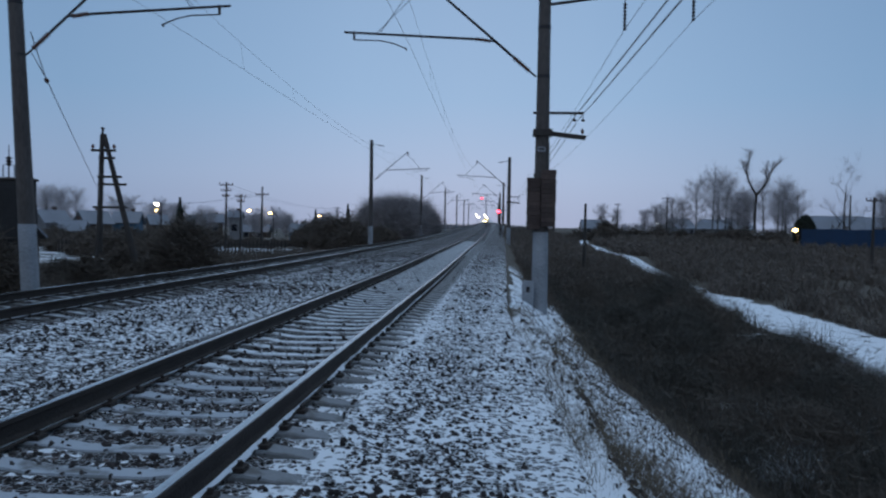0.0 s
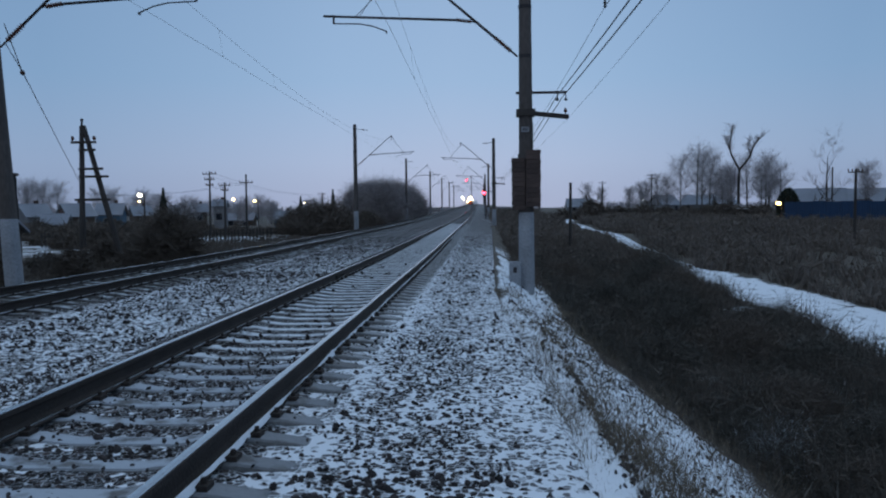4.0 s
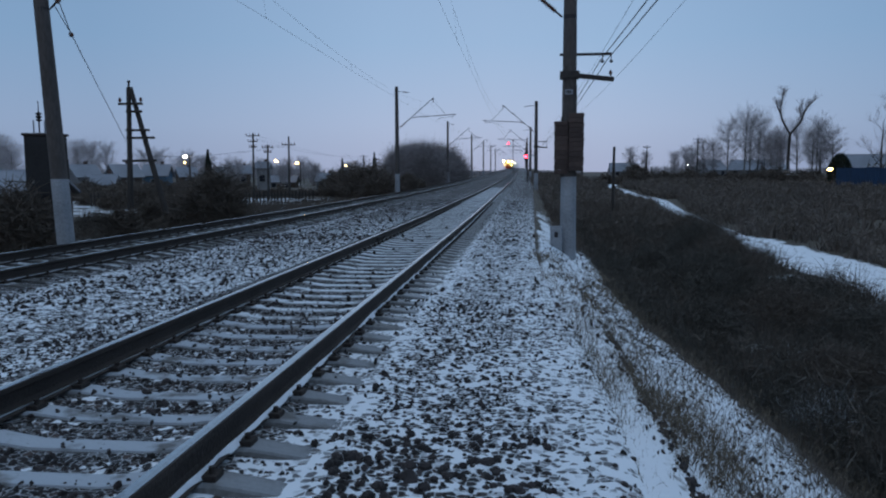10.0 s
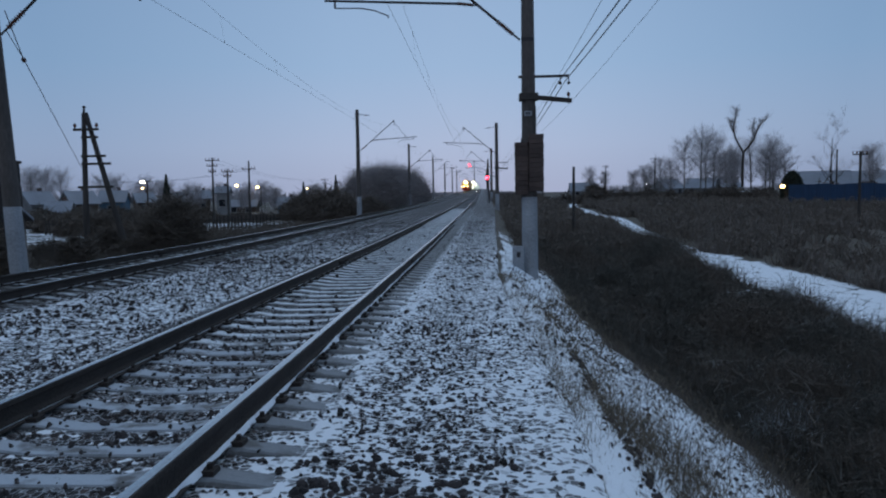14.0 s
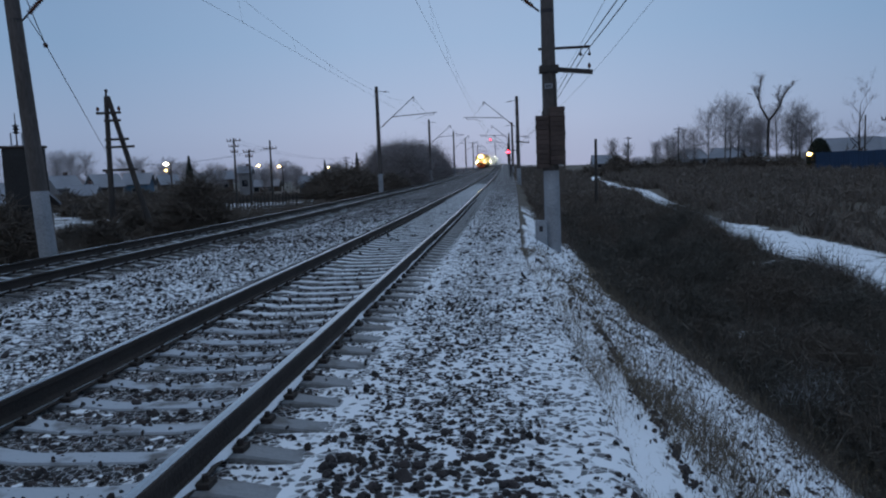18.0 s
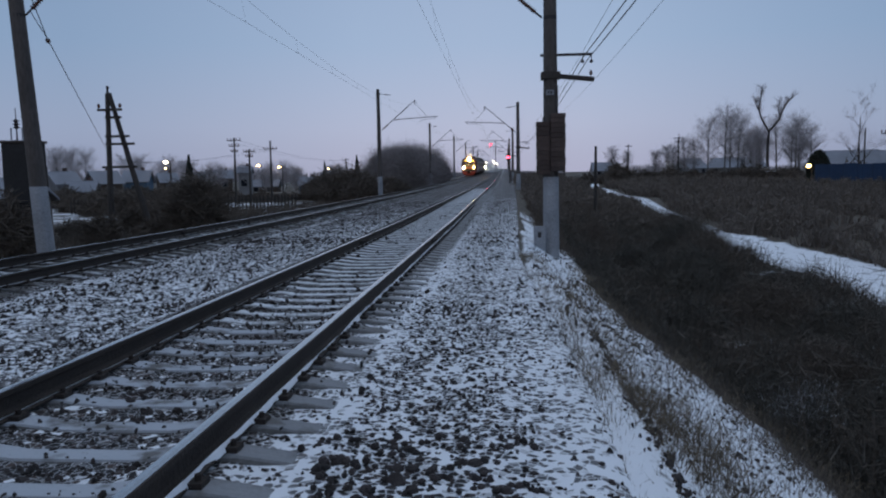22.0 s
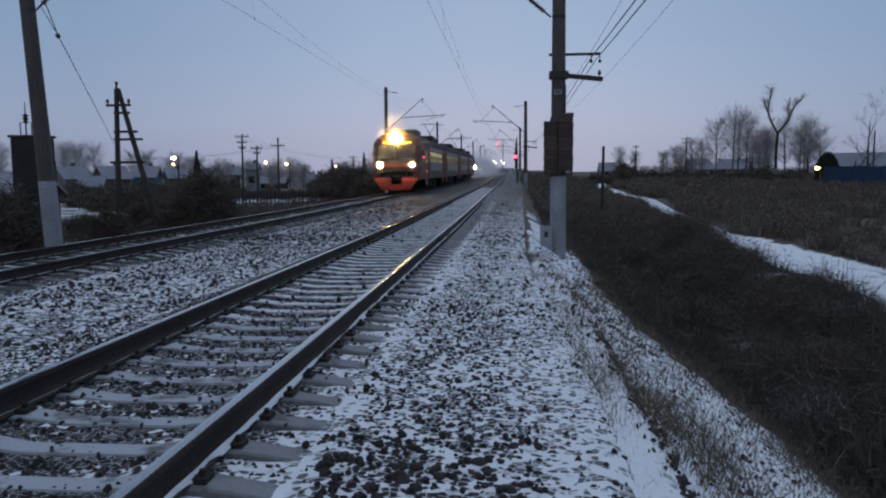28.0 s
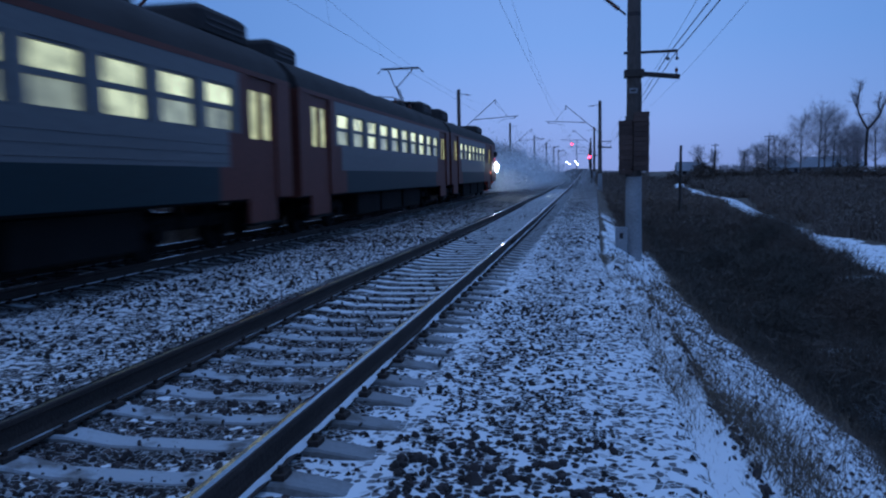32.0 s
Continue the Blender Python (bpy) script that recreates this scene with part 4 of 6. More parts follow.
for x, y, w, d, h, rz, k in ((55.0, 136.0, 9, 5.2, 1.9, -18, 2), (38.0, 174.0, 5.5, 4.6, 1.9, 35, 2), (46.0, 176.0, 6, 4.6, 1.9, -30, 1), (51.5, 178.0, 5, 4.6, 2.0, 20, 2), (22.0, 196.0, 6, 4.4, 1.7, 0, 2), (66.0, 142.0, 7, 5.0, 2.0, -40, 0)):
    house(x, y, -0.1, w, d, h, rz, WALLS[k], ROOF_SNOW, "long low house with a snowy roof behind the field")

# blue sheet fence and its posts
BLUE = mat("blue_sheet_metal", (0.014, 0.042, 0.10), 0.5, 0.2, 0.2, 4, 0.1)
fence = thing("blue_fence", (0, 0, 0), "corrugated blue metal fence around a yard", "fence")
F0, F1 = Vector((38.6, 104.8, -0.55)), Vector((58.0, 92.0, -0.6))
for k in range(14):
    a, c = F0.lerp(F1, k / 14), F0.lerp(F1, (k + 1) / 14)
    vs, fs = [], []
    for j in range(13):
        p = a.lerp(c, j / 12 * 0.985)
        o = 0.03 if j % 2 else -0.03
        vs += [(p.x + o, p.y + o, p.z), (p.x + o, p.y + o, p.z + 2.25 + 0.05 * (k % 3))]
        if j:
            fs.append((2 * j - 2, 2 * j, 2 * j + 1, 2 * j - 1))
    me = Build().add(vs, fs)
    part("sheet_panel", me, BLUE, fence)
    part("fence_post", Build().box((a.x, a.y + 0.08, a.z + 1.1), (0.08, 0.08, 2.3)), IRON, fence)

# dark boxy kiosk with an insulator on its lid, behind the leaning mast
KIOSK = mat("dark_rusty_sheet", (0.024, 0.023, 0.024), 0.85, 0.1, 0.4, 4, 0.3)
kiosk = thing("transformer_kiosk", (-17.62, 26.6, -1.1), "dark rusty transformer kiosk on an added dark base", "kiosk", rz=8)
part("body", Build().soft((0, 0, 2.75), (1.12, 1.0, 2.3), 0.05), KIOSK, kiosk)
part("lid", Build().soft((0, 0, 3.93), (1.24, 1.1, 0.1), 0.03), mat("kiosk_lid", (0.07, 0.055, 0.05), 0.8, 0.2, 0.3, 5, 0.3, snow=0.5), kiosk)
part("door", Build().soft((0.12, -0.52, 2.7), (0.7, 0.04, 1.9), 0.015), KIOSK, kiosk)
b = Build().tube((-0.2, 0, 3.95), (-0.2, 0, 5.15), 0.03, 0.015, 6)
sheds(b, (-0.2, 0, 4.4), (0, 0, 1), 0.35, 0.13, 3)
part("bushing", b, IRON, kiosk, "upright insulator bushing")
part("bushing_guard", Build().box((-0.4, 0, 4.2), (0.04, 0.04, 0.5)), PAINT, kiosk)
part("bushing_guard", Build().box((0.0, 0, 4.2), (0.04, 0.04, 0.5)), PAINT, kiosk)
# box added under the body, where there is only darkness
part("added_base", Build().soft((0, 0, 0.75), (1.0, 0.9, 1.9), 0.03), KIOSK, kiosk, "dark box added where only darkness shows")
shed = thing("shed", (-25.5, 33.0, -1.4), "low shed with a broad snow-covered roof", "shed", rz=12)
part("wall", Build().box((0, 0, 1.0), (7, 4.5, 2.2)), WALLS[0], shed)
part("roof", Build().box((0, -1.2, 2.45), (7.6, 2.8, 0.12), Matrix.Rotation(radians(22), 3, "X")).box((0, 1.2, 2.45), (7.6, 2.8, 0.12), Matrix.Rotation(radians(-22), 3, "X")), ROOF_SNOW, shed)
for s in (-1, 1):
    part("gable", Build().add([(s * 3.46, -2.2, 2.08), (s * 3.46, 2.2, 2.08), (s * 3.46, 0, 2.9), (s * 3.36, -2.2, 2.08), (s * 3.36, 2.2, 2.08), (s * 3.36, 0, 2.9)], [(0, 1, 2), (5, 4, 3), (0, 3, 4, 1), (1, 4, 5, 2), (0, 2, 5, 3)]), WALLS[0], shed, "dark board gable")

# plank garden fences
FENCE_BOARD = Build().soft((0, 0, 0.65), (0.13, 0.025, 1.35), 0.008).mesh("board", WOOD)
for (x0, y0), (x1, y1) in (((-25.5, 62.0), (-18.5, 66.0)), ((-36.0, 60.0), (-26.0, 62.5)), ((-24.0, 92.0), (-17.5, 95.0))):
    f = thing("garden_fence", (x0, y0, -1.45), "grey weathered plank garden fence", "fence", "garden fences", math.degrees(math.atan2(y1 - y0, x1 - x0)))
    L = math.hypot(x1 - x0, y1 - y0)
    part("rail_board", Build().box((L / 2, 0.04, 0.35), (L, 0.04, 0.09)).box((L / 2, 0.04, 1.0), (L, 0.04, 0.09)), WOOD, f)
    for k in range(int(L / 0.3)):
        bd = new("board", FENCE_BOARD)
        bd.location, bd.rotation_euler, bd.parent = (k * 0.3, 0, 0.08 * rnd.uniform(-1, 1)), (0, radians(rnd.uniform(-3, 3)), 0), f


# ---- trees and brush ----
def sliver(vs, fs, p, q, w, g):
    """A thin triangle from p to q."""
    d = q - p
    a = d.cross(Vector((g.uniform(-1, 1), g.uniform(-1, 1), g.uniform(-1, 1))))
    if a.length < 1e-6:
        return
    a = a.normalized() * w
    o = len(vs)
    vs.extend([tuple(p - a), tuple(p + a), tuple(q)])
    fs.append((o, o + 1, o + 2))


def bare_tree(name, loc, h, seed, bark, label, spread=0.45, trunk=0.5, dense=1.0, r=0.16, fork=False, lean=0.0):
    g = random.Random(seed)
    t = thing(name, loc, label, "tree", "bare trees")
    limbs = Build()
    tv, tf = [], []

    def grow(p, d, L, rad, depth):
        steps = 3
        q = p
        for i in range(steps):
            d = (d + Vector((g.uniform(-1, 1), g.uniform(-1, 1), g.uniform(-0.2, 0.6))) * 0.16).normalized()
            n = q + d * L / steps
            r0, r1 = rad * (1 - 0.22 * i), rad * (1 - 0.22 * (i + 1))
            if rad > 0.02:
                limbs.tube(q, n, r0, r1, 6 if rad > 0.06 else 4, False)
            else:
                sliver(tv, tf, q, n, max(0.012, rad), g)
            if depth > 0:
                for _ in range(g.choice((1, 1, 2))):
                    sd = (d + Vector((g.gauss(0, 1), g.gauss(0, 1), g.gauss(0.25, 0.6))) * spread * 1.5).normalized()
                    grow(n, sd, L * g.uniform(0.5, 0.72), r1 * 0.62, depth - 1)
            q = n
        if depth == 0:
            for _ in range(int(22 * dense)):
                e = q + Vector((g.gauss(0, 1), g.gauss(0, 1), g.gauss(0.5, 0.8))) * L * 0.6
                sliver(tv, tf, q.lerp(p, g.random()), e, 0.011, g)
    top = Vector((lean, 0, h * trunk))
    tk = Build().tube((0, 0, -0.3), top * 0.5, r * 1.15, r * 0.9, 8, False).tube(top * 0.5, top, r * 0.9, r * 0.72, 8)
    part("trunk", tk, bark, t, smooth=True)
    if fork:
        for sx in (-0.26, 0.62):
            grow(top, Vector((sx, 0.1, 1)).normalized(), h * 0.30, r * 0.6, 3)
    else:
        grow(top, Vector((0.05, 0, 1)), h * 0.42, r * 0.66, 3)
        for k in range(5):
            z = h * g.uniform(trunk * 0.45, trunk)
            a = g.uniform(0, 6.28)
            grow(Vector((lean * z / (h * trunk), 0, z)), Vector((math.cos(a), math.sin(a), 0.9)).normalized(), h * 0.26, r * 0.4, 2)
    part("branchwork", limbs, bark, t, "bare limbs")
    me = bpy.data.meshes.new("crown")
    me.from_pydata(tv, [], tf)
    me.materials.append(TWIG)
    c = new("crown", me)
    c.parent = t
    tagged(c, "fine bare twigs")
    return t


def fir(loc, h, w, seed):
    g = random.Random(seed)
    t = thing("fir_tree", loc, "small dark fir tree among the houses", "tree", "fir trees")
    part("trunk", Build().tube((0, 0, -0.2), (0, 0, h), 0.12, 0.02, 6), BARK, t)
    vs, fs = [], []
    for _ in range(700):
        z = h * (0.12 + 0.88 * g.random() ** 1.3)
        rr = w * (1 - z / h) * g.uniform(0.5, 1.05) + 0.08
        a = g.uniform(0, 6.28)
        sliver(vs, fs, Vector((0.25 * rr * math.cos(a), 0.25 * rr * math.sin(a), z + 0.2)), Vector((rr * math.cos(a + g.uniform(-0.3, 0.3)), rr * math.sin(a), z - 0.15)), 0.13, g)
    me = bpy.data.meshes.new("needles")
    me.from_pydata(vs, [], fs)
    me.materials.append(FIR)
    new("needles", me).parent = t


def bush(loc, rx, ry, h, count, material, label, seed, width=0.02, leafy=0.0):
    """Many stems that fan out of the ground, with side twigs."""
    g = random.Random(seed)
    vs, fs, tv, tf = [], [], [], []
    for _ in range(count):
        a, k = g.uniform(0, 6.28), g.random() ** 0.5
        p = Vector((rx * 0.75 * k * math.cos(a), ry * 0.75 * k * math.sin(a), -0.1))
        top = h * (1 - 0.55 * k * k) * g.uniform(0.55, 1.08)
        q = Vector((p.x * 1.3 + g.gauss(0, 0.1 * h), p.y * 1.3 + g.gauss(0, 0.1 * h), top))
        sliver(vs, fs, p, q, width, g)
        for _ in range(3):
            s = p.lerp(q, g.uniform(0.35, 1.0))
            sliver(tv, tf, s, s + Vector((g.gauss(0, 1), g.gauss(0, 1), g.gauss(0.4, 0.7))) * h * 0.16, width * (0.8 + leafy * 4), g)
    t = thing("bush", loc, label, "bush", "bushes")
    for nm, v, f in (("stem_clump", vs, fs), ("twig_crown", tv, tf)):
        me = bpy.data.meshes.new(nm)
        me.from_pydata(v, [], f)
        me.materials.append(material)
        new(nm, me).parent = t
    return t


def evergreen(loc, r, h, label, seed):
    """A dense rounded shrub of short needle sprays over an egg-shaped outline."""
    g = random.Random(seed)
    t = thing("shrub", loc, label, "shrub", "bushes")
    part("trunk", Build().tube((0, 0, -0.3), (0, 0, h * 0.6), 0.12, 0.05, 6), BARK, t)
    vs, fs = [], []
    for _ in range(5200):
        a, z = g.uniform(0, 6.28), g.random()
        rr = r * math.sqrt(max(0.015, 1 - (1.45 * z - 0.45) ** 2)) * g.uniform(0.72, 1.03) * (1 + 0.15 * noise.noise((3 * math.cos(a), 3 * math.sin(a), 5 * z)))
        p = Vector((rr * math.cos(a), rr * math.sin(a), h * z))
        sliver(vs, fs, p * 0.93, p + Vector((g.gauss(0, 0.12), g.gauss(0, 0.12), g.gauss(0.05, 0.14))), 0.07, g)
    me = bpy.data.meshes.new("needles")
    me.from_pydata(vs, [], fs)
    me.materials.append(FIR)
    new("needles", me).parent = t


# right-hand skyline
def forked_tree(loc, seed):
    """A tall trunk that parts into two bent limbs, each with short upright twigs."""
    g = random.Random(seed)
    t = thing("tree", loc, "tall bare forked tree behind the field", "tree", "bare trees")
    part("trunk", Build().tube((0, 0, -0.3), (-0.15, 0, 4.2), 0.30, 0.26, 8, False).tube((-0.15, 0, 4.2), (0.05, 0, 8.3), 0.26, 0.22, 8), BARK, t, smooth=True)
    limbs, tv, tf = Build(), [], []
    for pts, r in (([(0.05, 0, 7.0), (-0.8, 0.2, 8.3), (-1.55, 0.3, 9.6), (-2.0, 0.2, 11.0), (-1.7, 0.1, 12.8), (-1.5, 0, 14.6)], 0.19), ([(0.05, 0, 7.0), (0.9, -0.2, 7.9), (2.0, -0.3, 9.1), (2.6, -0.2, 10.6), (3.6, 0, 11.9), (5.0, 0.1, 13.0)], 0.20), ([(2.2, -0.3, 9.4), (1.9, 0.2, 10.8), (2.3, 0.4, 12.2)], 0.10), ([(-1.9, 0.2, 10.4), (-2.7, 0.1, 11.8), (-2.9, 0, 12.6)], 0.09)):
        pts = [(x * 0.86, y, 8.2 + (z - 7.0) * 1.03) for x, y, z in pts]
        n = len(pts)
        for i in range(n - 1):
            a, c = Vector(pts[i]), Vector(pts[i + 1])
            limbs.tube(a, c, r * (1 - 0.75 * i / n), r * (1 - 0.75 * (i + 1) / n), 6, False)
            f = (i + 1) / n
            if f < 0.3:
                continue
            for _ in range(int(26 * f)):
                p = a.lerp(c, g.random())
                q = p + Vector((g.gauss(0, 0.5), g.gauss(0, 0.5), g.uniform(0.2, 1.2)))
                limbs.tube(p, q, 0.028, 0.010, 3, False)
                for _ in range(12):
                    e = p.lerp(q, g.random())
                    sliver(tv, tf, e, e + Vector((g.gauss(0, 0.35), g.gauss(0, 0.35), g.gauss(0.3, 0.35))), 0.016, g)
    part("branchwork", limbs, BARK, t, "two bent main limbs")
    me = bpy.data.meshes.new("crown")
    me.from_pydata(tv, [], tf)
    me.materials.append(TWIG)
    c = new("crown", me)
    c.parent = t
    tagged(c, "short bare twigs")


forked_tree((45.4, 145.6, -0.3), 11)


def birch(x, y, base, h, wide, seed, bark, label, count=105):
    """A slender tree: a stem, rising side branches within an egg-shaped outline, and fine twigs."""
    g = random.Random(seed)
    t = thing("tree", (x, y, base), label, "tree", "bare trees")
    bow = Vector((g.gauss(0, 0.02), g.gauss(0, 0.02), 0)) * h
    part("trunk", Build().tube((0, 0, -0.3), bow * 0.3 + Vector((0, 0, h * 0.5)), h * 0.014, h * 0.009, 7, False).tube(bow * 0.3 + Vector((0, 0, h * 0.5)), bow + Vector((0, 0, h)), h * 0.009, 0.01, 6), bark, t, smooth=True)
    limbs = Build()
    vs, fs = [], []
    for _ in range(count):
        k = g.uniform(0.22, 0.97)
        p = bow * k * k + Vector((0, 0, h * k))
        env = math.sin(math.pi * min(1.0, (k - 0.02) / 1.08)) ** 0.6
        L = h * wide * max(0.12, env) * g.uniform(0.6, 1.15)
        a = g.uniform(0, 6.28)
        d = Vector((math.cos(a), math.sin(a), g.uniform(0.35, 1.5))).normalized()
        m = p + d * L * 0.5
        q = m + (d + Vector((g.gauss(0, 0.25), g.gauss(0, 0.25), g.uniform(-0.1, 0.35)))).normalized() * L * 0.5
        limbs.tube(p, m, 0.022, 0.014, 3, False).tube(m, q, 0.014, 0.006, 3, False)
        for _ in range(20):
            s0 = p.lerp(m, g.random()) if g.random() < 0.35 else m.lerp(q, g.random())
            sliver(vs, fs, s0, s0 + (d * 0.6 + Vector((g.gauss(0, 0.7), g.gauss(0, 0.7), g.gauss(0.1, 0.6)))) * L * 0.34, 0.0125, g)
    part("branchwork", limbs, TWIG, t, "thin rising branches paled for haze")
    me = bpy.data.meshes.new("crown")
    me.from_pydata(vs, [], fs)
    me.materials.append(TWIG)
    c = new("crown", me)
    c.parent = t
    tagged(c, "fine bare twigs")


for i, (x, y, h, bk) in enumerate(((37.6, 145, 13.2, BIRCH), (35.4, 148, 11.0, BIRCH), (39.6, 149, 12.0, BIRCH), (41.8, 152, 11.6, BARK), (43.6, 154, 9.4, BARK), (48.3, 150, 11.2, BARK), (51.0, 148, 11.4, BARK), (47.0, 156, 9.5, BIRCH), (52.6, 151, 10.6, BARK),
                                    (33.4, 150, 7.6, BARK), (31.8, 151, 7.8, BARK), (30.2, 154, 6.6, BARK), (54.5, 156, 7.5, BARK), (22.0, 180, 7.0, BARK), (25.0, 178, 6.0, BARK), (61.0, 130, 8.5, BARK), (58.8, 126, 7.5, BARK), (44.4, 149, 8.6, BARK), (46.2, 153, 9.8, BARK), (49.6, 146, 9.0, BARK), (42.6, 146, 8.2, BIRCH), (53.4, 147, 9.2, BARK), (28.4, 150, 6.2, BARK), (26.6, 152, 5.4, BARK))):
    birch(x, y, -0.3, h * 0.93, 0.36, 20 + i, bk, "slender bare birch with fine twigs behind the field" if bk is BIRCH else "bare tree with fine dark twigs behind the field")
bare_tree("tree", (52.9, 126.2, -0.4), 10.6, 51, BARK, "bare spreading tree behind the blue fence", 0.38, 0.45, 0.35, 0.17)
bush((16.9, 132.7, -0.6), 1.7, 1.7, 3.6, 420, BRUSH, "rounded dark shrub at the far edge of the field", 61, 0.05, 0.5)
evergreen((42.6, 114.5, -0.7), 1.65, 4.4, "rounded dark evergreen shrub beside the lamp", 62)
for i in range(14):
    bush((12 + i * 3.9 + rnd.uniform(-1, 1), 128 + rnd.uniform(-10, 22) - i * 1.2, -0.7), 2.2, 1.6, rnd.uniform(1.6, 3.2), 260, BRUSH, "dark bare hedge bush along the field edge", 70 + i, 0.05, 0.3)
for i, (x, y, r, h) in enumerate(((5.2, 23.0, 1.1, 1.6), (6.4, 27.0, 1.2, 1.7), (4.4, 19.5, 0.9, 1.3), (7.2, 33.0, 1.3, 1.6), (6.8, 20.5, 0.9, 1.1), (5.0, 13.0, 0.8, 0.9), (6.6, 16.0, 1.0, 1.1), (8.0, 40.0, 1.4, 1.7), (3.9, 26.0, 1.0, 1.4), (4.6, 9.2, 0.7, 0.8), (5.6, 10.8, 0.9, 0.9), (3.4, 35.0, 1.0, 1.3), (6.3, 30.0, 1.2, 2.1), (7.1, 31.5, 1.0, 1.5), (4.5, 22.0, 1.2, 1.6), (5.6, 18.0, 1.2, 1.3), (3.6, 16.5, 0.9, 1.1))):
    bush((x, y, ground_z(x, y) - 0.05), r, r, h, 2600, BRUSH if i % 2 else WEED, "rounded dark shrub on the embankment slope", 500 + i, 0.006, 0.05)
for i in range(18):
    bush((22 + i * 1.95 + rnd.uniform(-0.6, 0.6), 138 + rnd.uniform(-6, 8), -0.5), 1.7, 1.3, rnd.uniform(1.5, 2.4), 300, BRUSH, "low dark hedge bush before the far houses", 640 + i, 0.045, 0.3)
# left side
bush((-15.7, 37.0, -1.4), 1.15, 1.15, 3.0, 4600, BRUSH, "dense dark bare bush beside the railway", 90, 0.010, 0.25)
bush((-15.6, 28.0, -1.3), 0.55, 0.55, 1.5, 1300, BRUSH, "low dark tangle of brush by the embankment", 91, 0.010, 0.25)
bush((-17.3, 24.4, -1.3), 1.2, 0.8, 2.5, 1500, BRUSH, "dark brush before the transformer kiosk", 94, 0.012, 0.3)
for i in range(16):
    bush((-13.6 - 9.5 * rnd.random(), 25 + 22 * rnd.random(), -1.35), rnd.uniform(0.6, 1.2), 0.8, rnd.uniform(0.8, 1.7), 500, BRUSH, "low dark tangle of weeds and twigs in the gardens", 700 + i, 0.011, 0.3)
bush((-19.5, 45.0, -1.4), 2.0, 1.5, 2.2, 700, BRUSH, "dark bare bush in the gardens", 92, 0.02, 0.2)
bush((-24.5, 56.0, -1.4), 2.4, 2.0, 2.3, 700, BRUSH, "dark bare bush in the gardens", 93, 0.025, 0.2)
for i, (x, y, rx, h) in enumerate(((-17.2, 80, 3.0, 4.3), (-19.8, 84, 3.0, 4.0), (-15.2, 77, 2.2, 3.2), (-22.5, 90, 2.6, 3.4), (-14.6, 90, 2.2, 3.0), (-25.0, 98, 2.6, 2.8))):
    bush((x, y, -1.4), rx, rx * 0.8, h * 0.9, 1700, BRUSH, "dark thicket of bare shrubs beside the line", 100 + i, 0.02, 0.3)
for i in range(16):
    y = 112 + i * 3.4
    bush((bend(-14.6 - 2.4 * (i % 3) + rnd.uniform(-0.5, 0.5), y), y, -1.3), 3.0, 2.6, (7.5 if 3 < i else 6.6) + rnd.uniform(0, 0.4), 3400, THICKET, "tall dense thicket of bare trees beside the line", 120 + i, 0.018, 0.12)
for i in range(40):
    a = rnd.uniform(0, 1)
    bx, by = -22 - 20 * a + rnd.uniform(-3, 3), 52 + 26 * rnd.random() + 18 * a
    if -0.43 < bx / by < -0.25:
        bx -= 0.2 * by
    bush((bx, by, -1.4), rnd.uniform(1.4, 2.6), 1.5, rnd.uniform(1.2, 2.3), 420, BRUSH, "dark garden bush between the houses", 150 + i, 0.02, 0.3)
for i, (x, y, h) in enumerate(((-47, 76, 6.0), (-52, 86, 6.4), (-57, 92, 7.2), (-43, 100, 5.6), (-49, 112, 6.2), (-62, 104, 8.0), (-40, 124, 5.6), (-34, 144, 5.2), (-55, 120, 7.0), (-68, 118, 8.5), (-45, 150, 6.5), (-27, 122, 4.6), (-36, 90, 4.4), (-33, 100, 4.4),
                               (-45.5, 62, 6.0), (-43.0, 60, 5.2), (-48.5, 66, 6.6), (-40.5, 61, 4.6), (-51, 70, 6.0), (-50, 96, 6.0), (-42, 92, 4.8), (-31, 108, 4.4), (-37, 104, 4.8), (-29, 128, 5.0))):
    k = 1.4 if y < 100 else 1.1
    birch(x * k, y * k, -1.4, h * k * 0.78, 0.44, 200 + i, BARK, "bare garden tree among the village houses", 80)
for i, (x, y, h) in enumerate(((-58, 122, 6.6), (-64, 126, 7.4), (-50, 128, 6.0), (-47, 134, 5.6), (-42, 138, 5.8), (-38, 132, 5.2), (-53, 146, 6.6), (-70, 140, 8.6), (-25, 132, 4.8), (-32, 136, 5.4))):
    birch(x * 1.1, y * 1.1, -1.4, h * 0.82, 0.44, 260 + i, BARK, "bare tree behind the village houses", 80)
for i, (x, y, h, w) in enumerate(((-43.6, 101, 5.9, 1.7), (-30.0, 146, 6.6, 1.6), (-36.0, 145, 5.4, 1.4))):
    fir((x, y, -1.4), h, w, 230 + i)
for i in range(26):
    k = i / 25
    bush((-48 + 26 * k + rnd.uniform(-1, 1), 72 + 16 * rnd.random() + 14 * k, -1.4), rnd.uniform(1.2, 2.2), 1.3, rnd.uniform(1.7, 2.5) if k < 0.5 else rnd.uniform(0.7, 1.3), 420, BRUSH, "dark hedge bush in front of the village houses", 600 + i, 0.025, 0.3)
